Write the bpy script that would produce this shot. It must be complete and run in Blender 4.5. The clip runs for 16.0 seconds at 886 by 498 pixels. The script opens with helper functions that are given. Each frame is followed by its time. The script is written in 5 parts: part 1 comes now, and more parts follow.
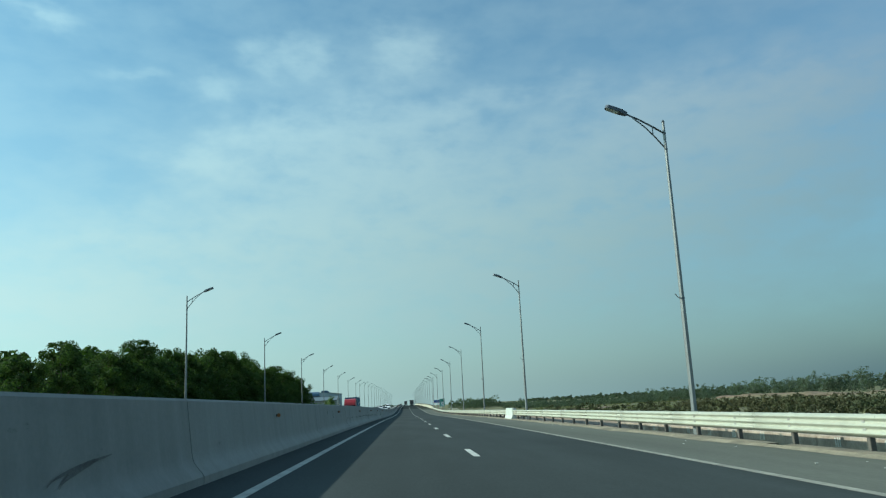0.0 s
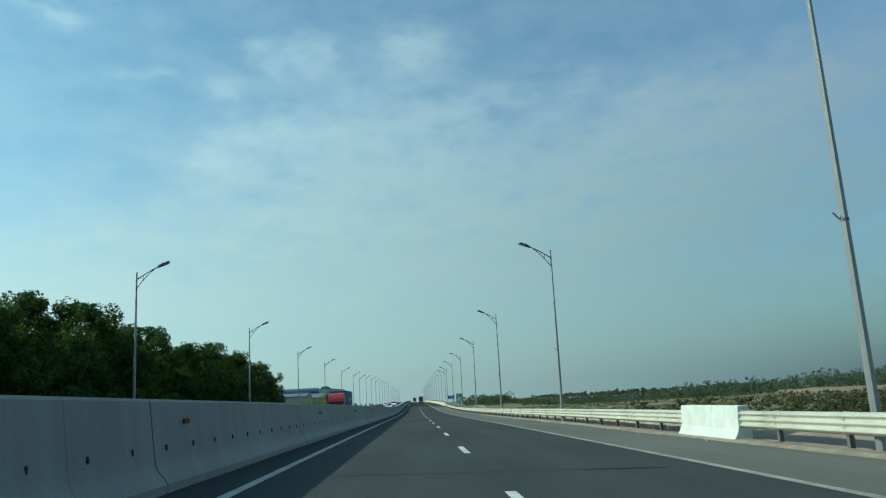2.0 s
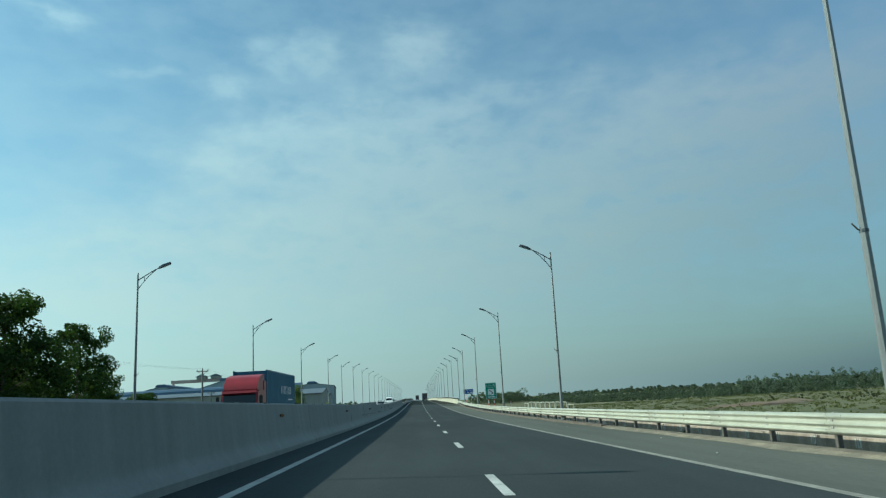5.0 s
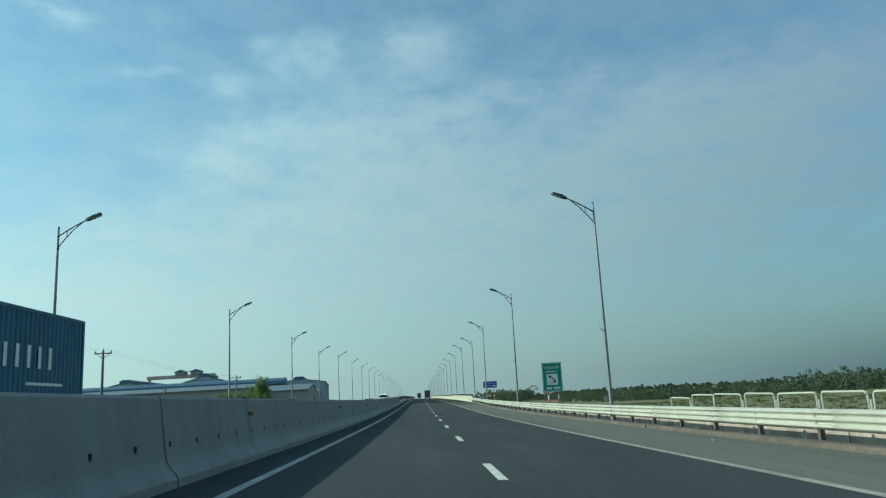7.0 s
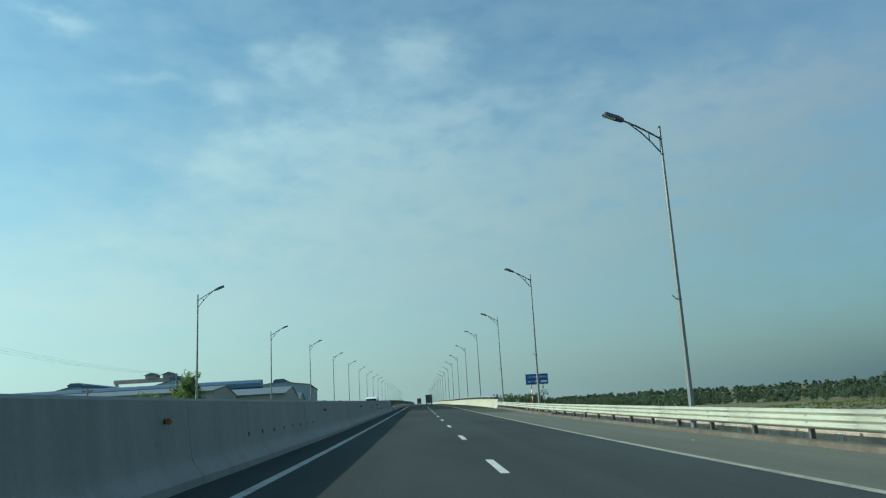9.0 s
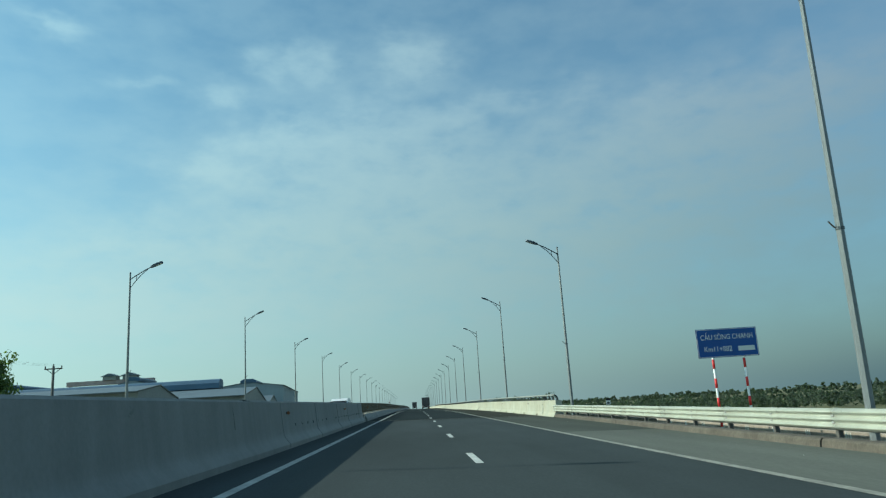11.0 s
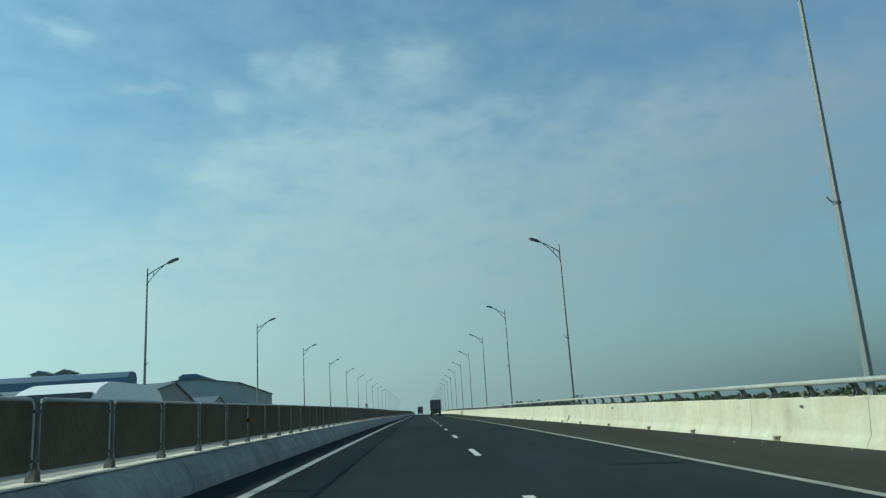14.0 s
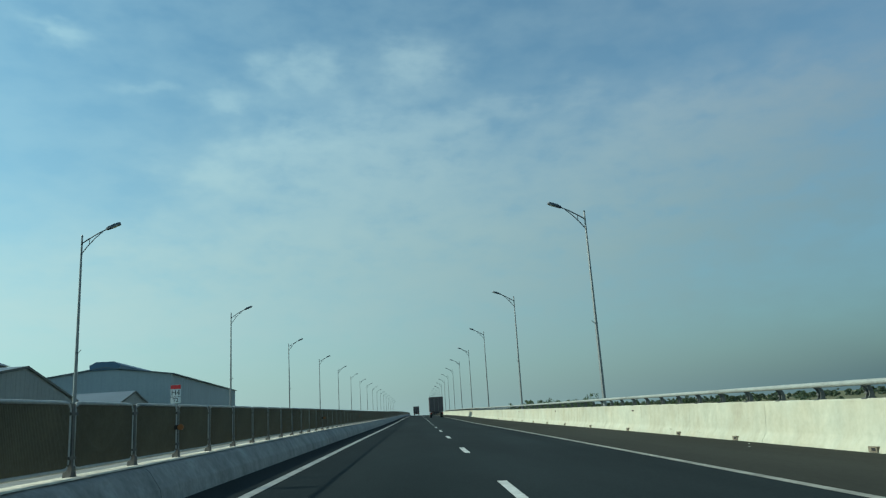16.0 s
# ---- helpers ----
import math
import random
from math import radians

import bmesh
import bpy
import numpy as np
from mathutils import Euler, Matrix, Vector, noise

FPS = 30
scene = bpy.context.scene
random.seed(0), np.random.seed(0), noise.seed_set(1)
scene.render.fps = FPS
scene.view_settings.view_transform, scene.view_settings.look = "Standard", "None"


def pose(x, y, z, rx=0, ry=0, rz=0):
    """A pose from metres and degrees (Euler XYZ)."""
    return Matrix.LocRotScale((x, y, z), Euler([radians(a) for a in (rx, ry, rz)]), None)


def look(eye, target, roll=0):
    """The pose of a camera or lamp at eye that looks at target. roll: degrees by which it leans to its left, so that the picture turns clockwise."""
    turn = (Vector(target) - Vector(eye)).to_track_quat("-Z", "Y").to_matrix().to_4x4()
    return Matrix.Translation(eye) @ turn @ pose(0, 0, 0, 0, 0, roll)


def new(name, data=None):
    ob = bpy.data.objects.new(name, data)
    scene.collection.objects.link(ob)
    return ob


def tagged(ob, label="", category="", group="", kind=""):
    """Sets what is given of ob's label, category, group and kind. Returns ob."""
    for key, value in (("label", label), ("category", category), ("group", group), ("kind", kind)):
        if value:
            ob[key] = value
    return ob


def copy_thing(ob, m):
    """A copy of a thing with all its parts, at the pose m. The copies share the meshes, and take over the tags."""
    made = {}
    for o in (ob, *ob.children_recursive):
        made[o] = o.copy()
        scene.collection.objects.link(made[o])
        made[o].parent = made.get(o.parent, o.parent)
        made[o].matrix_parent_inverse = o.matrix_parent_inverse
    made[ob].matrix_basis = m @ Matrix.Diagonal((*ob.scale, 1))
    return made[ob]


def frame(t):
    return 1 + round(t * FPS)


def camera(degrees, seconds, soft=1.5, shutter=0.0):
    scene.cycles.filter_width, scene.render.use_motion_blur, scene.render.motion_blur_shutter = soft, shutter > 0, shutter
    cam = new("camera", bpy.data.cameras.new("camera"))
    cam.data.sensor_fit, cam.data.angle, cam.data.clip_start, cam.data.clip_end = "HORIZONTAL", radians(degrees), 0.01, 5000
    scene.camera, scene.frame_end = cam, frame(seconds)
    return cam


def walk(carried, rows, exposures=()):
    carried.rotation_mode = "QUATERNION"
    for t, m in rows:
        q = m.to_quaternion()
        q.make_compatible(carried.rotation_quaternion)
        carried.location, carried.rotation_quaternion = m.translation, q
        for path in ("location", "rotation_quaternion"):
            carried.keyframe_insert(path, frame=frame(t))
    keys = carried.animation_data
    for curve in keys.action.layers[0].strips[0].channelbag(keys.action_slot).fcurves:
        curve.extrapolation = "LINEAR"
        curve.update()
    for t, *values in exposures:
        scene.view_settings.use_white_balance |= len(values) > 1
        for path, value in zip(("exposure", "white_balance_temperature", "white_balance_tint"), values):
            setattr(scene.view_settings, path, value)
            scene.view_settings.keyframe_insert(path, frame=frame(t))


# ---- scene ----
cam = camera(61.82, 16.0, soft=1.25)
walk(cam, [
    (0.0, pose(-1.526, 0.00, 1.083, 101.81, 3.01, -2.80)),
    (0.5, pose(-1.340, 10.72, 1.060, 101.72, 3.13, -2.56)),
    (1.0, pose(-1.257, 21.43, 1.032, 101.68, 3.14, -2.36)),
    (1.5, pose(-1.217, 32.08, 0.999, 101.72, 3.33, -2.23)),
    (2.0, pose(-1.161, 42.59, 0.960, 101.63, 3.21, -2.09)),
    (2.5, pose(-1.174, 53.04, 0.913, 101.63, 3.31, -2.06)),
    (3.0, pose(-1.170, 63.51, 0.861, 101.59, 3.22, -1.92)),
    (3.5, pose(-1.128, 73.92, 0.804, 101.60, 3.33, -1.92)),
    (4.0, pose(-1.108, 84.34, 0.741, 101.62, 3.26, -1.91)),
    (6.5, pose(-1.077, 137.05, 0.386, 101.39, 3.18, -1.85)),
    (7.0, pose(-1.135, 147.61, 0.328, 101.46, 3.17, -1.73)),
    (7.5, pose(-1.175, 158.21, 0.284, 101.56, 3.07, -1.62)),
    (8.0, pose(-1.264, 168.82, 0.257, 101.63, 3.08, -1.63)),
    (8.5, pose(-1.287, 179.44, 0.243, 101.75, 3.26, -1.61)),
    (9.0, pose(-1.300, 189.99, 0.245, 101.91, 3.33, -1.73)),
    (11.5, pose(-1.096, 241.92, 0.520, 102.28, 3.41, -2.10)),
    (12.0, pose(-1.073, 252.31, 0.604, 102.36, 3.22, -2.00)),
    (12.5, pose(-1.147, 262.63, 0.695, 102.36, 3.34, -1.80)),
    (13.0, pose(-1.133, 272.95, 0.788, 102.40, 3.25, -1.60)),
    (13.5, pose(-1.223, 283.32, 0.880, 102.60, 3.54, -1.55)),
    (14.0, pose(-1.262, 293.58, 0.974, 102.58, 3.47, -1.62)),
    (14.5, pose(-1.281, 303.82, 1.068, 102.56, 3.30, -1.72)),
    (15.0, pose(-1.281, 314.16, 1.157, 102.66, 3.28, -1.82)),
    (15.5, pose(-1.277, 324.47, 1.235, 102.69, 3.34, -1.87)),
    (16.0, pose(-1.257, 334.77, 1.303, 102.58, 3.44, -1.91)),
], exposures=[(0.0, 0.09, 6225, -6), (0.6, 0.0, 6225, -6), (9.0, 0.0, 6225, -6), (12.5, -0.10, 6225, -6), (16.0, -0.14, 6225, -6)])

# ---- daylight: low sun from the left, slightly ahead; hazy sky with thin cloud ----
SUN_EL = radians(30.4)
SUN_DIR = Vector((-math.cos(SUN_EL), 0.045, math.sin(SUN_EL))).normalized()
world = bpy.data.worlds.new("sky")
scene.world = world
world.use_nodes = True
wn, wl = world.node_tree.nodes, world.node_tree.links
wn.clear()


def wnode(kind, **sets):
    n = wn.new(kind)
    for k, v in sets.items():
        n.inputs[k].default_value = v
    return n


def wmath(op, a, b=None, c=None, clamp=False):
    n = wn.new("ShaderNodeMath")
    n.operation, n.use_clamp = op, clamp
    for i, v in enumerate((a, b, c)):
        if v is None:
            continue
        if isinstance(v, (int, float)):
            n.inputs[i].default_value = v
        else:
            wl.new(v, n.inputs[i])
    return n.outputs[0]


def wmix(fac, a, b):
    n = wn.new("ShaderNodeMix")
    n.data_type = "RGBA"
    for s, v in ((n.inputs[0], fac), (n.inputs[6], a), (n.inputs[7], b)):
        if isinstance(v, (int, float)):
            s.default_value = v
        elif isinstance(v, tuple):
            s.default_value = (*v, 1)
        else:
            wl.new(v, s)
    return n.outputs[2]


sky = wn.new("ShaderNodeTexSky")
sky.sky_type = "NISHITA"
sky.sun_disc = False
sky.sun_elevation, sky.sun_rotation = SUN_EL, radians(-90)
sky.air_density, sky.dust_density, sky.ozone_density = 1.0, 1.6, 2.0
coord = wn.new("ShaderNodeTexCoord")
sep = wn.new("ShaderNodeSeparateXYZ")
wl.new(coord.outputs["Generated"], sep.inputs[0])
dx, dy, dz = sep.outputs
up = wmath("MAXIMUM", dz, 0.0)
az, el = wmath("ARCTAN2", dx, dy), wmath("ARCSINE", dz)
flat = wn.new("ShaderNodeCombineXYZ")
wl.new(az, flat.inputs[0])
wl.new(wmath("MULTIPLY", el, 1.9), flat.inputs[1])


def cloud_noise(scale, detail, rough, off, tilt=0.0, stretch=1.0):
    mp = wn.new("ShaderNodeMapping")
    mp.inputs["Location"].default_value = off
    mp.inputs["Rotation"].default_value = (0, 0, tilt)
    mp.inputs["Scale"].default_value = (1, stretch, 1)
    wl.new(flat.outputs[0], mp.inputs[0])
    n = wnode("ShaderNodeTexNoise", Scale=scale, Detail=detail, Roughness=rough)
    wl.new(mp.outputs[0], n.inputs["Vector"])
    return n.outputs["Fac"]


# broken outlines: the directions are pushed about before they meet the cloud banks
az_w = wmath("ADD", az, wmath("MULTIPLY", wmath("SUBTRACT", cloud_noise(12, 3, 0.55, (3.1, 0.4, 0)), 0.5), 0.11))
el_w = wmath("ADD", el, wmath("MULTIPLY", wmath("SUBTRACT", cloud_noise(14, 3, 0.55, (7.7, 2.2, 5)), 0.5), 0.06))


def banks(table):
    """Soft cloud banks: azimuth, elevation, half widths in degrees, density."""
    total = None
    for a, e, wa, we, amp in table:
        u = wmath("MULTIPLY", wmath("SUBTRACT", az_w, radians(a)), 1 / radians(wa))
        v = wmath("MULTIPLY", wmath("SUBTRACT", el_w, radians(e)), 1 / radians(we))
        g = wmath("MULTIPLY", wmath("EXPONENT", wmath("MULTIPLY", wmath("MULTIPLY_ADD", u, u, wmath("MULTIPLY", v, v)), -1.0)), amp)
        total = g if total is None else wmath("ADD", total, g)
    return total


SHEETS = ((-3.9, 18.0, 11.4, 3.4, 0.95), (-9.4, 13.0, 14.4, 2.4, 0.9), (8, 13.0, 13, 3.8, 0.95), (2, 8.0, 20, 3.4, 0.7), (19, 18.8, 10, 3.0, 0.75), (30.4, 19.8, 9, 2.6, 0.95), (-24, 8.2, 13, 2.6, 1.15), (25, 14.0, 13, 3.6, 0.75), (-1, 22.2, 6, 2.2, 0.55), (60, 35, 30, 9, 0.6), (-75, 40, 30, 9, 0.6), (150, 30, 50, 10, 0.6))
PUFFS = ((0.8, 26.5, 3.2, 1.8, 0.95), (-6.9, 26.2, 2.1, 1.7, 0.6), (-10.3, 25.9, 1.5, 1.8, 0.45), (-13.8, 23.9, 1.8, 1.1, 0.6), (-14.7, 18.4, 2.7, 1.1, 1.0), (-9.3, 20.9, 2.6, 1.2, 0.75), (-12.3, 20.1, 2.4, 0.9, 0.4), (-4.3, 20.8, 3.2, 1.2, 0.45), (5, 21.9, 2.3, 1.1, 0.45),
         (14.8, 23.2, 1.7, 1.1, 0.5), (9.7, 22.8, 2.6, 0.8, 0.45), (21.1, 21.5, 3, 1.1, 0.45), (-26, 27.4, 2.3, 0.7, 0.6), (-20, 24.6, 2.2, 0.6, 0.35), (2.5, 18.4, 2.8, 1.3, 0.4), (-22.3, 12.5, 5, 0.6, 0.45))
broad = wmath("MULTIPLY", wmath("SUBTRACT", cloud_noise(12, 4, 0.5, (1.7, 5.2, 2), 0.1, 1.05), 0.37), 3.6, clamp=True)
fleck = wmath("MULTIPLY", wmath("SUBTRACT", cloud_noise(27, 4, 0.55, (4.3, 1.1, 8), 0.2, 1.0), 0.34), 3.0, clamp=True)
cover = wmath("ADD", wmath("MULTIPLY", banks(SHEETS), wmath("MULTIPLY_ADD", broad, 0.44, wmath("MULTIPLY_ADD", fleck, 0.42, 0.33))),
              wmath("MULTIPLY", banks(PUFFS), wmath("MULTIPLY_ADD", fleck, 0.55, 0.48)))
cover = wmath("ADD", cover, wmath("MULTIPLY_ADD", broad, 0.12, 0.06))
cover = wmath("SUBTRACT", 1.0, wmath("EXPONENT", wmath("MULTIPLY", cover, -1.65)), clamp=True)
haze = wmath("POWER", wmath("SUBTRACT", 1.0, up), 4.6)
tint = wn.new("ShaderNodeVectorMath")
tint.operation = "MULTIPLY"
# the sun's side of the sky is paler than the far side
side = wmath("MULTIPLY_ADD", dx, -0.85, 0.5, clamp=True)
wl.new(sky.outputs[0], tint.inputs[0])
wl.new(wmix(side, (0.128, 0.158, 0.158), (0.106, 0.160, 0.161)), tint.inputs[1])
high = wmath("MULTIPLY_ADD", el, 5.0, -1.0, clamp=True)
cloud_col = wmix(high, wmix(side, (0.295, 0.383, 0.42), (0.65, 0.82, 0.85)), wmix(side, (0.335, 0.398, 0.50), (0.62, 0.87, 0.98)))
haze_col = wmix(side, (0.093, 0.157, 0.194), (0.62, 0.80, 0.815))
skyc = wmix(wmath("MULTIPLY", cover, 0.85), tint.outputs[0], cloud_col)
skyc = wmix(wmath("MULTIPLY", haze, 0.92), skyc, haze_col)
bg = wn.new("ShaderNodeBackground")
wl.new(skyc, bg.inputs[0])
bg.inputs[1].default_value = 1.0
wout = wn.new("ShaderNodeOutputWorld")
wl.new(bg.outputs[0], wout.inputs[0])

sun = new("sun", bpy.data.lights.new("sun", "SUN"))
sun.data.energy, sun.data.angle, sun.data.color = 4.6, radians(0.6), (1.0, 0.935, 0.83)
sun.matrix_world = look((0, 0, 60), Vector((0, 0, 60)) - SUN_DIR)


# ---- materials ----
def mat(name, col, rough=0.6, metal=0.0, var=0.18, scale=2.0, bump=0.15, fine=60.0, col2=None, island=0.0, grime=0.0, stretch=(1, 1, 1), stain=0.0, each=0.0, spec=0.5, thru=0.0, lanes=0.0):
    """Colour with broad patches, fine grain and relief; stain: darker streaks; each: variation from thing to thing; lanes: streaks along y, as traffic leaves them."""
    m = bpy.data.materials.new(name)
    m.use_nodes = True
    nt = m.node_tree
    nodes, links = nt.nodes, nt.links
    bs = nodes["Principled BSDF"]
    tc = nodes.new("ShaderNodeTexCoord")
    mp = nodes.new("ShaderNodeMapping")
    mp.inputs["Scale"].default_value = stretch
    links.new(tc.outputs["Object"], mp.inputs[0])

    def noise_at(s, d=4, r=0.6):
        n = nodes.new("ShaderNodeTexNoise")
        n.inputs["Scale"].default_value, n.inputs["Detail"].default_value, n.inputs["Roughness"].default_value = s, d, r
        links.new(mp.outputs[0], n.inputs["Vector"])
        return n.outputs["Fac"]

    def ramp(src, lo, hi):
        n = nodes.new("ShaderNodeMapRange")
        n.inputs["From Min"].default_value, n.inputs["From Max"].default_value = 0.3, 0.7
        n.inputs["To Min"].default_value, n.inputs["To Max"].default_value = lo, hi
        links.new(src, n.inputs["Value"])
        return n.outputs[0]

    def times(a, b):
        n = nodes.new("ShaderNodeMath")
        n.operation = "MULTIPLY"
        links.new(a, n.inputs[0])
        links.new(b, n.inputs[1])
        return n.outputs[0]

    f = times(ramp(noise_at(scale), 1 - var, 1 + var), ramp(noise_at(fine, 3), 1 - var * 0.6, 1 + var * 0.6))
    if lanes:
        lm = nodes.new("ShaderNodeMapping")
        lm.inputs["Scale"].default_value = (1, 0.004, 0)
        links.new(tc.outputs["Object"], lm.inputs[0])
        ln = nodes.new("ShaderNodeTexNoise")
        ln.inputs["Scale"].default_value, ln.inputs["Detail"].default_value = 0.9, 3
        links.new(lm.outputs[0], ln.inputs["Vector"])
        f = times(f, ramp(ln.outputs["Fac"], 1 - lanes, 1 + lanes))
    if stain:
        sm = nodes.new("ShaderNodeMapping")
        sm.inputs["Scale"].default_value = (1.6, 1.6, 0.12)
        links.new(tc.outputs["Object"], sm.inputs[0])
        sn = nodes.new("ShaderNodeTexNoise")
        sn.inputs["Scale"].default_value, sn.inputs["Detail"].default_value = 1.5, 6
        links.new(sm.outputs[0], sn.inputs["Vector"])
        f = times(f, ramp(sn.outputs["Fac"], 1 - stain, 1 + stain * 0.3))
    if grime:
        gm = nodes.new("ShaderNodeMapping")
        gm.inputs["Scale"].default_value = (1, 0.35, 1)
        links.new(tc.outputs["Object"], gm.inputs[0])
        gn = nodes.new("ShaderNodeTexNoise")
        gn.inputs["Scale"].default_value, gn.inputs["Detail"].default_value, gn.inputs["Roughness"].default_value = 2.2, 9, 0.72
        links.new(gm.outputs[0], gn.inputs["Vector"])
        gr = nodes.new("ShaderNodeMapRange")
        gr.inputs["From Min"].default_value, gr.inputs["From Max"].default_value = 0.645, 0.72
        gr.inputs["To Min"].default_value, gr.inputs["To Max"].default_value = 1.0, 1 - grime
        links.new(gn.outputs["Fac"], gr.inputs["Value"])
        f = times(f, gr.outputs[0])
    if each:
        oi = nodes.new("ShaderNodeObjectInfo")
        n = nodes.new("ShaderNodeMapRange")
        n.inputs["To Min"].default_value, n.inputs["To Max"].default_value = 1 - each, 1 + each
        links.new(oi.outputs["Random"], n.inputs["Value"])
        f = times(f, n.outputs[0])
    if island:
        gi = nodes.new("ShaderNodeNewGeometry")
        n = nodes.new("ShaderNodeMapRange")
        n.inputs["To Min"].default_value, n.inputs["To Max"].default_value = 1 - island, 1 + island
        links.new(gi.outputs["Random Per Island"], n.inputs["Value"])
        f = times(f, n.outputs[0])
    base = nodes.new("ShaderNodeMix")
    base.data_type = "RGBA"
    base.inputs[6].default_value, base.inputs[7].default_value = (*col, 1), (*(col2 or col), 1)
    links.new(ramp(noise_at(scale * 0.37, 5), 0, 1), base.inputs[0])
    vm = nodes.new("ShaderNodeVectorMath")
    vm.operation = "SCALE"
    links.new(base.outputs[2], vm.inputs[0])
    links.new(f, vm.inputs["Scale"])
    links.new(vm.outputs[0], bs.inputs["Base Color"])
    bs.inputs["Roughness"].default_value, bs.inputs["Metallic"].default_value = rough, metal
    bs.inputs["Specular IOR Level"].default_value = spec
    if bump:
        b = nodes.new("ShaderNodeBump")
        b.inputs["Strength"].default_value, b.inputs["Distance"].default_value = bump, 0.02
        links.new(noise_at(fine * 1.3, 3), b.inputs["Height"])
        links.new(b.outputs[0], bs.inputs["Normal"])
    if thru:
        tr = nodes.new("ShaderNodeBsdfTranslucent")
        wm = nodes.new("ShaderNodeVectorMath")
        wm.operation = "MULTIPLY"
        links.new(vm.outputs[0], wm.inputs[0])
        wm.inputs[1].default_value = (1.5, 1.7, 0.8)
        links.new(wm.outputs[0], tr.inputs[0])
        mx = nodes.new("ShaderNodeMixShader")
        mx.inputs[0].default_value = thru
        links.new(bs.outputs[0], mx.inputs[1])
        links.new(tr.outputs[0], mx.inputs[2])
        links.new(mx.outputs[0], nodes["Material Output"].inputs[0])
    return m


ASPHALT = mat("asphalt", (0.0415, 0.0503, 0.0505), 0.92, spec=0.07, var=0.16, scale=0.35, fine=30, bump=0.15, stretch=(1, 0.22, 1), lanes=0.09, col2=(0.0505, 0.0615, 0.064))
DECK_LANE = mat("bridge_lane_asphalt", (0.0145, 0.0215, 0.0225), 0.95, spec=0.06, var=0.2, scale=0.35, fine=30, bump=0.15, stretch=(1, 0.2, 1), lanes=0.09, col2=(0.0215, 0.0285, 0.0300))
SHOULDER = mat("shoulder_asphalt", (0.126, 0.134, 0.115), 0.95, spec=0.12, var=0.18, scale=0.3, fine=30, bump=0.2, stretch=(1, 0.12, 1), lanes=0.10, col2=(0.108, 0.112, 0.096))
DECK = mat("bridge_asphalt", (0.050, 0.052, 0.043), 0.95, spec=0.03, var=0.18, scale=0.3, fine=30, bump=0.2, stretch=(1, 0.12, 1), col2=(0.040, 0.041, 0.034))
APPROACH = mat("approach_asphalt", (0.082, 0.089, 0.077), 0.95, spec=0.08, var=0.2, scale=0.3, fine=30, bump=0.2, stretch=(1, 0.15, 1), col2=(0.069, 0.074, 0.063))
LINE = mat("road_paint", (0.50, 0.51, 0.47), 0.7, var=0.22, scale=2.5, fine=14, bump=0.2)
# greyer road paint for the median line: the barrier's shade is in the colour
LINE_SHADED = mat("shaded_road_paint", (0.345, 0.355, 0.325), 0.75, var=0.28, scale=1.8, fine=14, bump=0.2)
LINE_WORN = mat("worn_road_paint", (0.27, 0.265, 0.22), 0.75, var=0.3, scale=1.5, fine=12, bump=0.2)
CONCRETE = mat("barrier_concrete", (0.229, 0.234, 0.219), 0.74, var=0.09, scale=0.5, fine=14, bump=0.06, stain=0.13, grime=0.40, each=0.05)
KERB_CONC = mat("median_kerb_concrete", (0.255, 0.258, 0.24), 0.85, var=0.24, scale=1.1, fine=11, bump=0.2, grime=0.5, stain=0.26, each=0.05)
JOINT_CONC = mat("joint_concrete", (0.082, 0.087, 0.077), 0.9, var=0.25, scale=1.2, fine=14, bump=0.2)
KERB_BROWN = mat("brown_kerb_brick", (0.112, 0.098, 0.077), 0.9, var=0.3, scale=1.6, fine=14, bump=0.5, col2=(0.085, 0.07, 0.055))
KERB = mat("kerb_concrete", (0.23, 0.20, 0.145), 0.9, var=0.25, scale=1.1, fine=18, bump=0.5, col2=(0.14, 0.118, 0.085))
WHITEWASH = mat("painted_concrete", (0.43, 0.44, 0.355), 0.8, var=0.10, scale=1.6, fine=7, bump=0.15, stain=0.09, grime=0.42, col2=(0.385, 0.36, 0.265), each=0.06)
BLOCK_WHITE = mat("fresh_white_paint", (0.49, 0.54, 0.50), 0.7, var=0.10, scale=2.2, fine=9, bump=0.25, stain=0.1, grime=0.2)
RAILPAINT = mat("rail_paint", (0.415, 0.43, 0.355), 0.45, metal=0.0, var=0.08, scale=0.8, fine=22, bump=0.05, stain=0.10, each=0.03)
GALV = mat("galvanised_steel", (0.215, 0.23, 0.232), 0.45, metal=0.35, var=0.10, scale=2, fine=25, bump=0.05)
GALV_DULL = mat("dull_galvanised_steel", (0.37, 0.37, 0.345), 0.6, metal=0.35, var=0.15, scale=2, fine=25, bump=0.1)
POST_DARK = mat("weathered_post_steel", (0.115, 0.108, 0.096), 0.7, metal=0.3, var=0.3, scale=4, fine=25, bump=0.1)
BRACKET = mat("cast_iron_bracket", (0.105, 0.112, 0.105), 0.6, metal=0.1, var=0.2, scale=4, bump=0.1)
ARM_STEEL = mat("dark_arm_steel", (0.09, 0.105, 0.115), 0.45, metal=0.4, var=0.12, scale=2, bump=0.05)
HANDRAIL = mat("dull_handrail_paint", (0.27, 0.295, 0.275), 0.65, metal=0.0, var=0.12, scale=1.5, fine=20, bump=0.05, stain=0.1)
LAMPHEAD = mat("lamp_housing", (0.08, 0.10, 0.13), 0.5, metal=0.3, var=0.1, bump=0.05)
LENS = mat("lamp_lens", (0.45, 0.47, 0.42), 0.2, var=0.05, bump=0)
BARS = mat("fence_bar_paint", (0.118, 0.102, 0.068), 0.6, metal=0.2, var=0.18, scale=1.2, fine=20, bump=0.1, each=0.06)
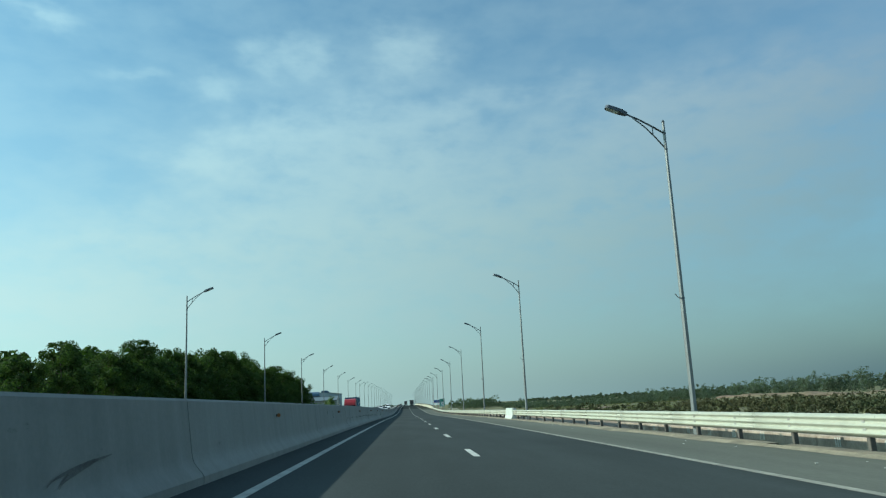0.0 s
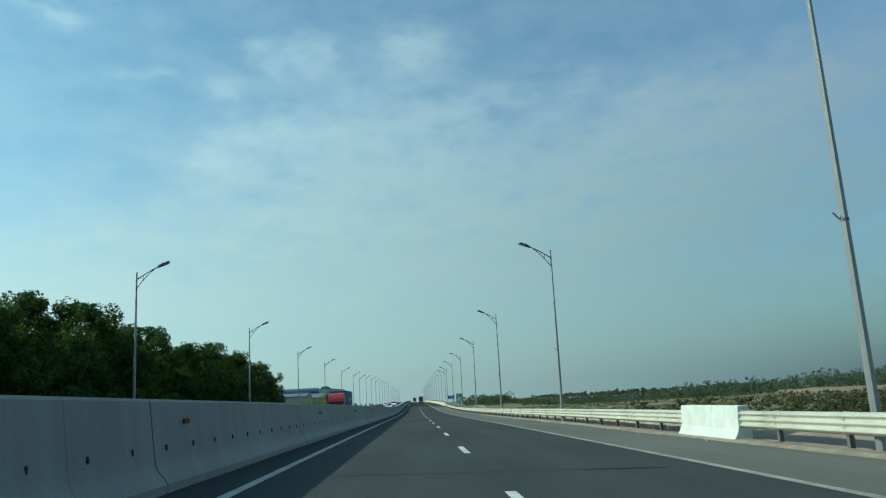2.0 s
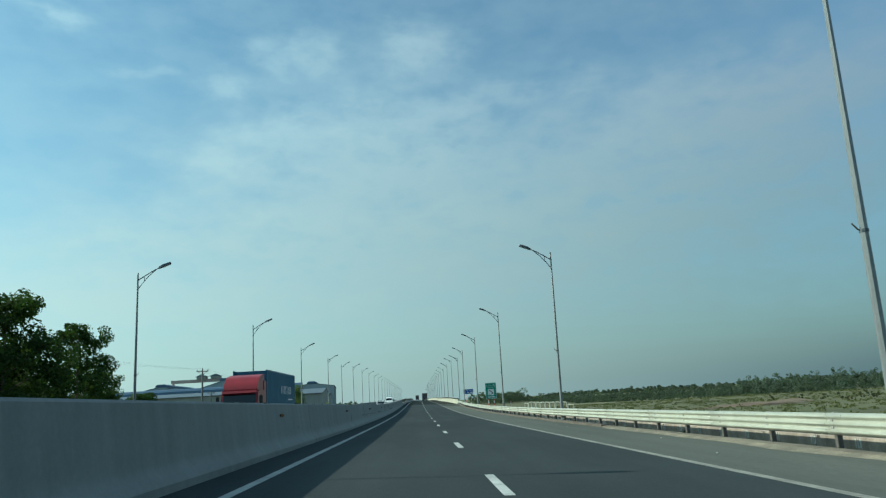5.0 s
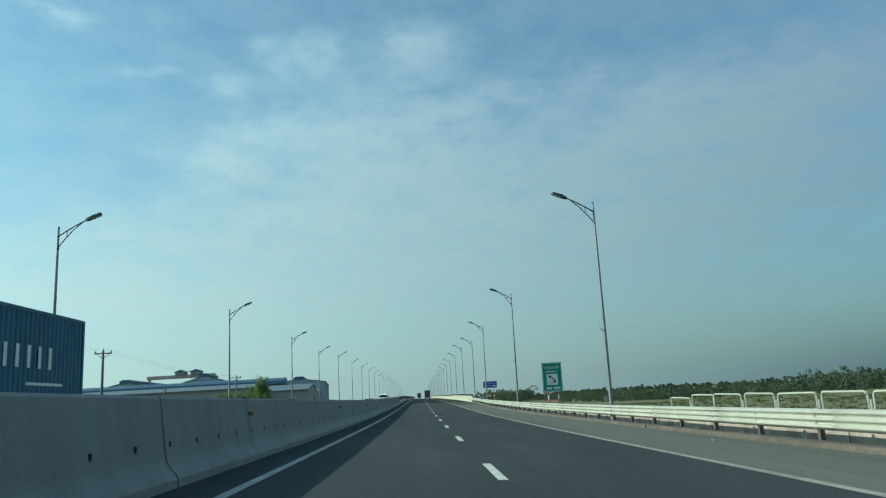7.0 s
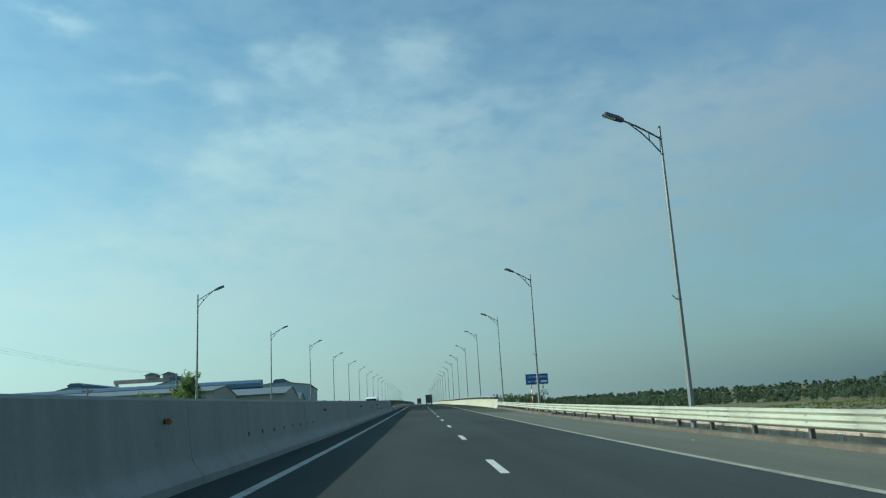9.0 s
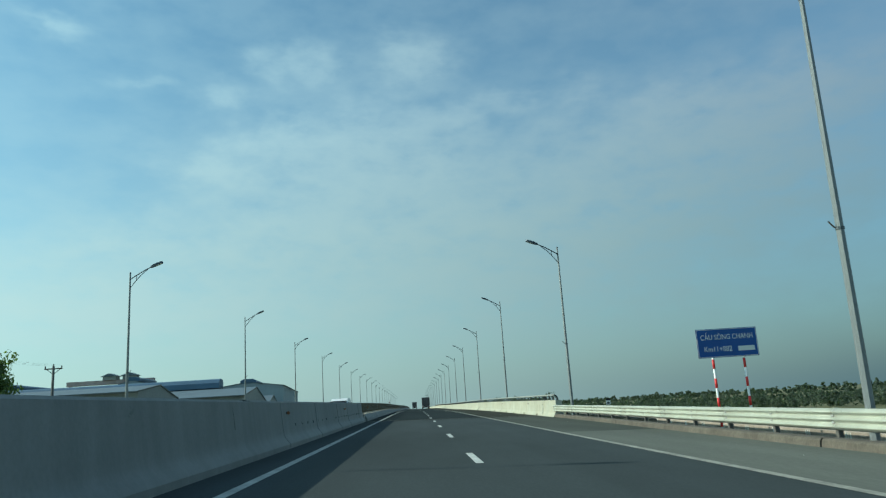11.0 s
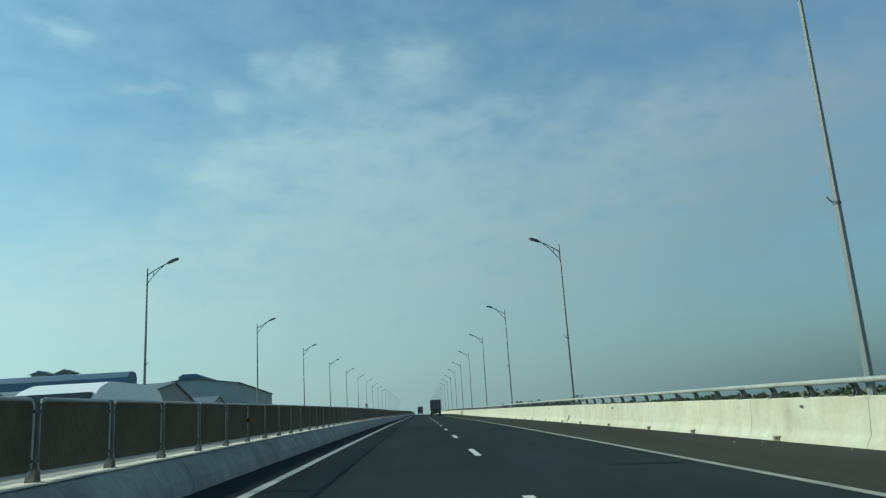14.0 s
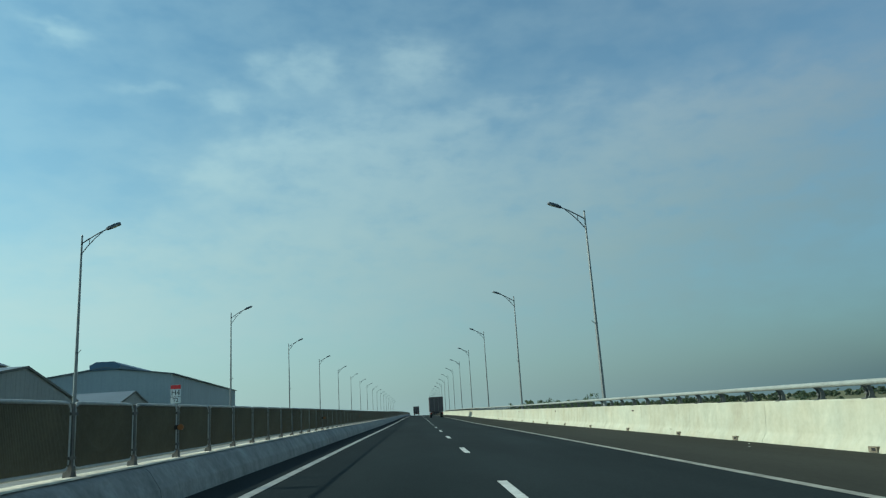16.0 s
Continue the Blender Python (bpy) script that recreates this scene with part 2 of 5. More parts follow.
ORANGE = mat("orange_reflector", (0.27, 0.105, 0.03), 0.45, var=0.1, bump=0)
BLACK = mat("black_rubber", (0.018, 0.018, 0.018), 0.8, var=0.2, bump=0.2)
SIGN_GREEN = mat("green_sign_sheet", (0.008, 0.235, 0.155), 0.45, var=0.07, scale=3, bump=0.02)
SIGN_BLUE = mat("blue_sign_sheet", (0.012, 0.075, 0.30), 0.45, var=0.07, scale=3, bump=0.02)
SIGN_WHITE = mat("white_sign_sheet", (0.72, 0.74, 0.72), 0.45, var=0.06, scale=3, bump=0.02)
SIGN_BLACK = mat("black_sign_print", (0.015, 0.015, 0.015), 0.5, var=0.05, bump=0)
SIGN_RED = mat("red_paint", (0.62, 0.03, 0.03), 0.5, var=0.1, bump=0.02)
SIGN_BACK = mat("bare_aluminium", (0.45, 0.46, 0.46), 0.45, metal=0.8, var=0.08, bump=0.03)
LEAF = mat("broad_leaves", (0.054, 0.088, 0.024), 0.8, thru=0.34, spec=0.15, var=0.2, scale=0.8, fine=6, bump=0, col2=(0.032, 0.061, 0.019), island=0.34)
LEAF_YOUNG = mat("young_leaves", (0.135, 0.18, 0.085), 0.8, thru=0.4, spec=0.15, var=0.2, scale=0.8, fine=6, bump=0, col2=(0.10, 0.14, 0.066), island=0.3)
# woodland leaf colour, paled and blued: distance haze is put into it
LEAF_HAZED = mat("hazed_woodland_leaves", (0.104, 0.130, 0.107), 0.8, spec=0.1, thru=0.45, var=0.2, scale=0.05, fine=1.0, bump=0, col2=(0.084, 0.112, 0.088), island=0.2)
SCRUB = mat("scrub_leaves", (0.043, 0.057, 0.030), 0.8, spec=0.15, thru=0.12, var=0.25, scale=0.1, fine=2, bump=0, col2=(0.082, 0.075, 0.038), island=0.35)
GRASS = mat("dry_grass_blades", (0.150, 0.158, 0.062), 0.8, thru=0.3, var=0.2, scale=0.06, fine=2, bump=0, col2=(0.115, 0.128, 0.05), island=0.25)
BARK = mat("bark", (0.13, 0.10, 0.075), 0.9, var=0.3, scale=3, fine=20, bump=0.6, stretch=(1, 1, 0.2))
ROOF_BLUE = mat("blue_roof_sheet", (0.068, 0.13, 0.205), 0.5, var=0.10, scale=0.15, fine=3, bump=0.05)
ROOF_PALE = mat("pale_roof_sheet", (0.100, 0.133, 0.160), 0.6, var=0.10, scale=0.15, fine=3, bump=0.05)
CLAD = mat("pale_wall_cladding", (0.27, 0.285, 0.275), 0.6, var=0.07, scale=0.2, fine=3, bump=0.05, stain=0.08)
CLAD_BLUE = mat("blue_grey_wall_cladding", (0.30, 0.355, 0.38), 0.6, var=0.07, scale=0.2, fine=3, bump=0.05, stain=0.08)
# crane red, lightened and greyed to carry the far haze in its colour
CRANE_RED = mat("hazed_crane_paint", (0.36, 0.29, 0.28), 0.6, var=0.2, scale=0.5, bump=0.05)
TRUCK_RED = mat("red_cab_paint", (0.27, 0.022, 0.03), 0.42, var=0.14, scale=1, bump=0.03)
BOX_BLUE = mat("blue_container_paint", (0.020, 0.115, 0.195), 0.5, var=0.15, scale=0.8, fine=10, bump=0.05, stain=0.15)
GLASS_DARK = mat("tinted_glass", (0.012, 0.016, 0.018), 0.06, var=0.0, bump=0)
CHASSIS = mat("chassis_black", (0.025, 0.025, 0.025), 0.6, var=0.2, bump=0.1)
WHITE_CAR = mat("white_car_paint", (0.72, 0.73, 0.73), 0.3, var=0.03, bump=0)
TARP = mat("dark_box_body", (0.10, 0.085, 0.085), 0.7, var=0.15, scale=1.2, fine=8, bump=0.1, stain=0.15)
TAIL = mat("tail_lamp_red", (0.35, 0.015, 0.01), 0.25, var=0.05, bump=0)
GRIME = mat("dark_grime", (0.06, 0.058, 0.05), 0.95, var=0.35, scale=6, fine=30, bump=0.5)
SCUFF = mat("rubber_scuff", (0.12, 0.118, 0.11), 0.9, var=0.3, scale=8, fine=40, bump=0.1)
WIRE = mat("wire", (0.10, 0.11, 0.11), 0.6, var=0, bump=0)
POLE_CONC = mat("concrete_pole", (0.10, 0.105, 0.10), 0.9, var=0.12, scale=2, bump=0.2)

# ---- geometry helpers ----


def part(name, bm, material, parent=None, label="", smooth=False):
    me = bpy.data.meshes.new(name)
    bm.to_mesh(me)
    bm.free()
    me.materials.append(material)
    if smooth:
        for p in me.polygons:
            p.use_smooth = True
    ob = new(name, me)
    ob.parent = parent
    return tagged(ob, label)


def thing(name, m, label, category, group="", kind=""):
    ob = new(name)
    ob.empty_display_size = 0.3
    ob.matrix_world = m
    return tagged(ob, label, category, group, kind)


def again(name, src, parent, loc=(0, 0, 0), rot=(0, 0, 0)):
    """Another part on the same mesh."""
    ob = new(name, src.data)
    ob.parent = parent
    ob.location, ob.rotation_euler = loc, rot
    return ob


def box(bm, x0, x1, y0, y1, z0, z1, bevel=0.0):
    v = [bm.verts.new((x, y, z)) for z in (z0, z1) for x, y in ((x0, y0), (x1, y0), (x1, y1), (x0, y1))]
    fs = [bm.faces.new([v[i] for i in q]) for q in ((3, 2, 1, 0), (4, 5, 6, 7), (0, 1, 5, 4), (1, 2, 6, 5), (2, 3, 7, 6), (3, 0, 4, 7))]
    if bevel:
        es = {e for f in fs for e in f.edges}
        bmesh.ops.bevel(bm, geom=list(es), offset=bevel, segments=2, affect="EDGES")
    return bm


def boxm(*a, **k):
    return box(bmesh.new(), *a, **k)


def tube(bm, pts, r, n=8, r1=None, cap=True):
    """A round bar along points, its radius going from r to r1."""
    r1 = r if r1 is None else r1
    pts = [Vector(p) for p in pts]
    rings = []
    for i, p in enumerate(pts):
        d = (pts[min(i + 1, len(pts) - 1)] - pts[max(i - 1, 0)]).normalized()
        a = d.cross(Vector((0, 0, 1)) if abs(d.z) < 0.9 else Vector((0, 1, 0))).normalized()
        b = d.cross(a)
        rr = r + (r1 - r) * i / max(1, len(pts) - 1)
        rings.append([bm.verts.new(p + a * math.cos(k * math.tau / n) * rr + b * math.sin(k * math.tau / n) * rr) for k in range(n)])
    for p, q in zip(rings, rings[1:]):
        for k in range(n):
            bm.faces.new((p[k], p[(k + 1) % n], q[(k + 1) % n], q[k]))
    if cap:
        bm.faces.new(rings[0][::-1])
        bm.faces.new(rings[-1])
    return bm


def extrude(bm, outline, axis, a, b):
    """A prism: outline in the plane across the axis ('x': (y, z), 'y': (x, z), 'z': (x, y))."""
    def at(p, s):
        return {"x": (s, p[0], p[1]), "y": (p[0], s, p[1]), "z": (p[0], p[1], s)}[axis]
    lo, hi = [bm.verts.new(at(p, a)) for p in outline], [bm.verts.new(at(p, b)) for p in outline]
    n = len(outline)
    for i in range(n):
        bm.faces.new((lo[i], lo[(i + 1) % n], hi[(i + 1) % n], hi[i]))
    bm.faces.new(lo[::-1])
    bm.faces.new(hi)
    bmesh.ops.recalc_face_normals(bm, faces=bm.faces[:])
    return bm


def rounded(pts, r, n=4):
    """A closed outline with its corners rounded."""
    out = []
    for i, p in enumerate(pts):
        p, a, b = Vector(p), Vector(pts[i - 1]), Vector(pts[(i + 1) % len(pts)])
        rr = min(r, (a - p).length / 2.2, (b - p).length / 2.2)
        s, e = p + (a - p).normalized() * rr, p + (b - p).normalized() * rr
        for k in range(n + 1):
            t = k / n
            out.append(tuple(s * (1 - t) ** 2 + p * 2 * t * (1 - t) + e * t * t))
    return out


# ---- the line of the road: x across, y along; heights of the carriageway every 40 m ----
LEVELS = (0.04, 0.0, -0.11, -0.31, -0.59, -0.80, -0.82, -0.57, -0.23, 0.12, 0.36, 0.51, 0.71, 0.94, 1.12, 1.26, 1.35, 1.41, 1.44, 1.41, 1.32, 1.15, 0.87, 0.45, 0.0, -0.5, -1.0, -1.5, -2.0)
BRIDGE = 282.0
FENCE = -5.09
MEDIAN = -5.35
FALL = 0.03


def level(y):
    u = min(max((y + 40) / 40, 1), len(LEVELS) - 2.001)
    i = int(u)
    s = u - i
    a, b, c, d = LEVELS[i - 1:i + 3]
    return 0.5 * (2 * b + (c - a) * s + (2 * a - 5 * b + 4 * c - d) * s * s + (3 * b - a - 3 * c + d) * s ** 3)


def surf(x, y):
    if x < MEDIAN:
        x = 2 * MEDIAN - x
    return level(y) - FALL * (x + 2)


def ease(y, a, b):
    s = min(max((y - a) / (b - a), 0), 1)
    return s * s * (3 - 2 * s)


def edge(y):
    """Where the paved shoulder ends on the right."""
    return 6.95 + 1.00 * ease(y, 235, 284)


def stations(a, b, step):
    n = max(1, round((b - a) / step))
    return [a + (b - a) * i / n for i in range(n + 1)]


def sweep(bm, profile, ys, closed=True, shift=None, ends=True):
    """A profile of (x, height over the road) swept along the road."""
    rings = []
    for y in ys:
        o = shift(y) if shift else 0.0
        rings.append([bm.verts.new((x + o, y, surf(x + o, y) + h)) for x, h in profile])
    n = len(profile)
    for p, q in zip(rings, rings[1:]):
        for k in range(n if closed else n - 1):
            bm.faces.new((p[k], p[(k + 1) % n], q[(k + 1) % n], q[k]))
    if closed and ends:
        bm.faces.new(rings[0][::-1])
        bm.faces.new(rings[-1])
    bmesh.ops.recalc_face_normals(bm, faces=bm.faces[:])
    return bm


# ---- carriageways ----
Y0, Y1 = -60.0, 1000.0


def ribbon(x0, x1, ys, lift=0.0, nx=1, x0f=None, x1f=None):
    bm = bmesh.new()
    rows = []
    for y in ys:
        a, b = (x0f(y) if x0f else x0), (x1f(y) if x1f else x1)
        rows.append([bm.verts.new((a + (b - a) * i / nx, y, surf(a + (b - a) * i / nx, y) + lift)) for i in range(nx + 1)])
    for p, q in zip(rows, rows[1:]):
        for i in range(nx):
            bm.faces.new((p[i], p[i + 1], q[i + 1], q[i]))
    return bm


tagged(part("bridge_road", ribbon(-4.9, 3.9, stations(285.5, Y1, 5)), DECK_LANE), "dark asphalt lanes on the bridge", "road", kind="structure")
road = tagged(part("road", ribbon(-4.9, 3.9, stations(Y0, 285.5, 5)), ASPHALT), "dark grey asphalt carriageway with two lanes", "road", kind="structure")
road_far = tagged(part("road_opposite", ribbon(-16.8, MEDIAN - 0.35, stations(Y0, Y1, 5)), ASPHALT), "grey asphalt carriageway for oncoming traffic", "road", kind="structure")
shoulder = tagged(part("shoulder", ribbon(0, 0, stations(Y0, 258.3, 5), x0f=lambda y: 3.9, x1f=lambda y: edge(y) + 0.5), SHOULDER), "paler grey-brown asphalt hard shoulder", "road shoulder", kind="structure")
tagged(part("shoulder", ribbon(0, 0, stations(258.3, 285.5, 4), x0f=lambda y: 3.9, x1f=lambda y: edge(y) + 0.5), APPROACH), "olive-grey asphalt shoulder before the bridge", "road shoulder", kind="structure")
tagged(part("bridge_shoulder", ribbon(0, 0, stations(285.5, Y1, 5), x0f=lambda y: 3.9, x1f=lambda y: edge(y) + 0.5), DECK), "dark brown-grey asphalt shoulder on the bridge", "road shoulder", kind="structure")
part("edge_line", ribbon(-3.81, -3.64, stations(Y0, 900, 5), 0.005), LINE_SHADED, road, "solid white painted line beside the median")
part("edge_line", ribbon(3.75, 3.93, stations(Y0, 900, 5), 0.005), LINE_WORN, road, "worn yellowish-white edge line")
part("edge_line", ribbon(-14.3, -14.1, stations(Y0, 900, 6), 0.005), LINE, road_far)
for k in range(-5, 56):
    y = 16.9 + 10.9 * k
    part("lane_dash", ribbon(-0.075, 0.075, [y, y + 1.45, y + 2.9], 0.005), LINE, road)
for k in range(0, 40):
    y = 18 + 15.0 * k
    part("lane_dash", ribbon(-10.3, -10.15, [y, y + 3.0], 0.005), LINE, road_far)

# bridge deck under the carriageways and its toothed expansion joint
bm = bmesh.new()
sweep(bm, [(-17.4, -0.02), (-17.4, -1.3), (8.9, -1.3), (8.9, -0.06), (4.3, -0.03), (MEDIAN, -0.03)], stations(BRIDGE + 1, Y1, 20))
tagged(part("bridge_deck", bm, CONCRETE), "grey concrete bridge deck slab", "bridge", kind="structure")
JOINT = 285.4
joint = thing("expansion_joint", pose(0, 0, 0), "pale steel toothed expansion joint across the asphalt", "road joint", kind="structure")
bm = bmesh.new()


def jy(x):
    return JOINT + 0.13 * (x + 4)


xs = [-4.6 + 0.5 * i for i in range(27)]
for off, w in ((-0.55, 0.46), (0.09, 0.46)):
    lo = [bm.verts.new((x, jy(x) + off, surf(x, jy(x)) + 0.012)) for x in xs]
    hi = [bm.verts.new((x, jy(x) + off + w, surf(x, jy(x)) + 0.012)) for x in xs]
    for i in range(26):
        bm.faces.new((lo[i], lo[i + 1], hi[i + 1], hi[i]))
part("joint_concrete", bm, JOINT_CONC, joint, "worn grey concrete strip")
bm = bmesh.new()
for i in range(70):
    x = -4.55 + 0.18 * i
    y = jy(x)
    box(bm, x, x + 0.10, y - 0.085 + (i % 2) * 0.03, y + 0.055 + (i % 2) * 0.03, surf(x, y) + 0.004, surf(x, y) + 0.018)
part("joint_teeth", bm, POST_DARK, joint, "dark steel teeth")

# ---- concrete median barrier, block by block ----
PROFILE = [(-4.69, -0.05), (-4.69, 0.12), (-4.725, 0.18), (-4.795, 0.255), (-4.845, 0.325), (-4.873, 0.41), (-4.888, 0.52), (-4.97, 1.27), (-5.01, 1.31), (-5.69, 1.31), (-5.73, 1.27), (-5.84, 0.36), (-6.04, 0.10), (-6.04, -0.05)]
barrier = thing("median_barrier", pose(0, 0, 0), "smooth grey concrete median barrier with joints and dull orange reflectors", "barrier", kind="structure")
CUTS = [-60, -48, -36, -24, -12, 0.4, 12.1, 24.2, 28.7, 42.7, 45.7, 50.9, 53.6, 67.1, 78.0, 88.5, 98.9, 109, 120, 132, 146, 158.9, 164.4, 167.4, 177.9, 180.8, 192, 202, 214, 227, 240, 253.1, 257.5, 260.4, 263.0, 265.6, 268.3, 270.9, 273.6, 276.3, 279.0, 281.6, 284.9]
OPEN = {42.7: 0.045, 50.9: 0.014, 53.6: 0.03, 98.9: 0.022, 158.9: 0.022, 164.4: 0.016, 177.9: 0.02, 180.8: 0.028, 257.5: 0.022, 260.4: 0.018, 270.9: 0.032, 273.6: 0.030, 276.3: 0.022, 279.0: 0.014, 281.6: 0.022}


def gap(y):
    """Half the width of the joint at y: most have closed to a hairline."""
    return OPEN.get(y, 0.006)


for a, b in zip(CUTS, CUTS[1:]):
    lean = random.uniform(-0.010, 0.010)
    part("barrier_block", sweep(bmesh.new(), [(x + lean, h) for x, h in PROFILE], stations(a + gap(a), b - gap(b), 3)), CONCRETE, barrier, smooth=True).data.set_sharp_from_angle(angle=radians(28))
# added black filler just behind the faces stands in for shade in the gaps
for y in CUTS[1:-1]:
    core = [(-4.72, -0.05), (-4.72, 0.12), (-4.825, 0.245), (-4.877, 0.32), (-4.905, 0.41), (-4.92, 0.52), (-5.00, 1.255), (-5.04, 1.28), (-5.66, 1.28), (-5.70, 1.25), (-5.80, 0.36), (-5.98, 0.10), (-5.98, -0.05)]
    part("joint_seal", sweep(bmesh.new(), core, [y - gap(y) + 0.001, y + gap(y) - 0.001]), BLACK, barrier, "black filler as the shade inside the joint")
for y, lo, hi in ((29.9, 0.15, 0.42), (35.4, 0.72, 1.02), (33.1, 0.9, 1.1), (82.8, 0.35, 0.95), (85.1, 0.45, 0.95), (110.5, 0.4, 1.0), (148.2, 0.3, 0.8), (189.6, 0.45, 0.98), (190.8, 0.4, 1.1), (231.0, 0.6, 1.0), (247.5, 0.7, 1.15)):
    bm = bmesh.new()
    xx = [-4.86 - 0.121 * (h - 0.33) for h in (lo, hi)]
    tube(bm, [(xx[0] + 0.001, y, surf(-4.9, y) + lo), ((xx[0] + xx[1]) / 2 + 0.001, y + 0.012, surf(-4.9, y) + (lo + hi) / 2), (xx[1] + 0.001, y - 0.008, surf(-4.9, y) + hi)], 0.0055, 5, 0.003)
    part("crack", bm, GRIME, barrier, "dark vertical crack")
for y0, h0, ln, thick in ((7.3, 0.44, 1.6, 0.022), (7.55, 0.40, 0.9, 0.03)):
    bm = bmesh.new()
    rows = []
    for k in range(15):
        f = k / 14
        y, h = y0 + ln * f, h0 + 0.21 * f ** 0.55
        w = thick * math.sin(math.pi * (0.06 + 0.88 * f)) * (1 + 0.3 * noise.noise(Vector((y * 5, 0, 0))))
        rows.append([bm.verts.new(((-4.888 - 0.109 * (hh - 0.52) if hh > 0.52 else -4.888 + 0.14 * (0.52 - hh)) + 0.014, y, surf(-4.9, y) + hh)) for hh in (h - w, h + w)])
    for p, q in zip(rows, rows[1:]):
        bm.faces.new((p[0], q[0], q[1], p[1]))
    part("scuff_mark", bm, SCUFF, barrier, "dark tyre scuff")
for k in range(46):
    y = random.uniform(20, 284)
    bm = bmesh.new()
    n = random.randint(4, 9)
    for i in range(n):
        yy, w = y + random.uniform(-0.4, 0.4), random.uniform(0.03, 0.12)
        h = 1.31 + random.uniform(-0.012, 0.006)
        s = surf(-5.0, yy)
        box(bm, -5.06, -4.992 + random.uniform(-0.006, 0.004), yy - w, yy + w, s + h - 0.03, s + h + 0.007)
    bmesh.ops.bevel(bm, geom=bm.edges[:], offset=0.006, segments=1, affect="EDGES")
    part("broken_edge", bm, GRIME, barrier, "crumbled dirty patch on the top edge")
slot = None
for a, n in ((43.3, 2), (46.05, 2), (50.05, 9), (62.4, 11), (156.4, 12), (175.75, 4), (206.0, 8), (255.3, 7), (267.3, 13)):
    for y in [a + 1.36 * i for i in range(n)]:
        if slot is None:
            slot = part("lifting_slot", boxm(-0.02, 0.024, -0.028, 0.028, -0.045, 0.045, bevel=0.008), BLACK, barrier, "dark lifting slot")
            slot.location = (-4.905, y, surf(-4.9, y) + 0.60)
        else:
            again("lifting_slot", slot, barrier, (-4.905, y, surf(-4.9, y) + 0.60))
reflector = None
for y in [-15.6, 2.2, 20.1, 38.0, 55.1, 72.3, 89.3, 107.5, 126.5, 145.7, 164.5, 183.0, 200.9, 218.6, 236.3, 253.9, 271.6] + [292.0 + 18.28 * k for k in range(15)]:
    if reflector is None:
        bm = bmesh.new()
        box(bm, -0.02, 0.09, -0.035, 0.035, -0.035, 0.035, bevel=0.008)
        reflector = part("reflector_arm", bm, BLACK, barrier, "black rubber reflector arm")
        bm = bmesh.new()
        tube(bm, [(0.09, -0.045, 0), (0.09, -0.07, 0)], 0.047, 14)
        lens = part("reflector_lens", bm, ORANGE, reflector, "round orange reflector")
        made = reflector
    else:
        made = again("reflector_arm", reflector, barrier)
        again("reflector_lens", lens, made)
    x = -4.95 if y < 285 else FENCE + 0.04
    made.location = (x, y, surf(-5, y) + 0.97)

# ---- bridge median: kerb with a barred fence ----
bridge_kerb = thing("median_kerb", pose(0, 0, 0), "grey concrete median kerb on the bridge", "kerb", kind="structure")
KPROF = [(-4.62, -0.05), (-4.655, 0.19), (-4.67, 0.22), (-4.80, 0.425), (-4.83, 0.455), (-4.90, 0.485), (-4.96, 0.505), (-6.2, 0.505), (-6.3, 0.45), (-6.45, -0.05)]
for a, b in zip([286.15, 295, 305, 315, 325, 335, 345, 355, 365, 375, 395, 415, 435, 475, 515, 555, 595, 655, 715, 775, 835], [295, 305, 315, 325, 335, 345, 355, 365, 375, 395, 415, 435, 475, 515, 555, 595, 655, 715, 775, 835, 900]):
    part("kerb_block", sweep(bmesh.new(), KPROF, stations(a + 0.01, b - 0.01, 5)), KERB_CONC, bridge_kerb, smooth=True).data.set_sharp_from_angle(angle=radians(24))


part("kerb_filler", boxm(-5.95, -4.80, 284.93, 286.13, surf(-5, 285) - 0.05, surf(-5, 285) + 0.42, bevel=0.02), CONCRETE, bridge_kerb, "dark dirty filler in the gap before the kerb")
# dusty kerb strip; its pale warm colour also paints the sunlit band
SUNLIT_DUST = mat("sunlit_kerb_dust", (0.72, 0.68, 0.55), 0.95, var=0.3, scale=3, fine=14, bump=0.4, col2=(0.42, 0.40, 0.33))
bm = bmesh.new()
dr = []
for y in stations(286.3, 420, 0.45):
    a = -4.90 + 0.035 * noise.noise(Vector((y * 1.7, 0, 3))) + 0.02 * noise.noise(Vector((y * 6.0, 0, 1)))
    dr.append([bm.verts.new((x, y, surf(-5, y) + h)) for x, h in ((-5.30, 0.5055), (-5.05, 0.516), (a, 0.4995))])
for p, q in zip(dr, dr[1:]):
    for i in range(2):
        bm.faces.new((p[i], p[i + 1], q[i + 1], q[i]))
tagged(part("kerb_dust", bm, SUNLIT_DUST, smooth=True), "pale dust and lime on the median kerb, with sunlight put into its colour", "dust", kind="stuff")

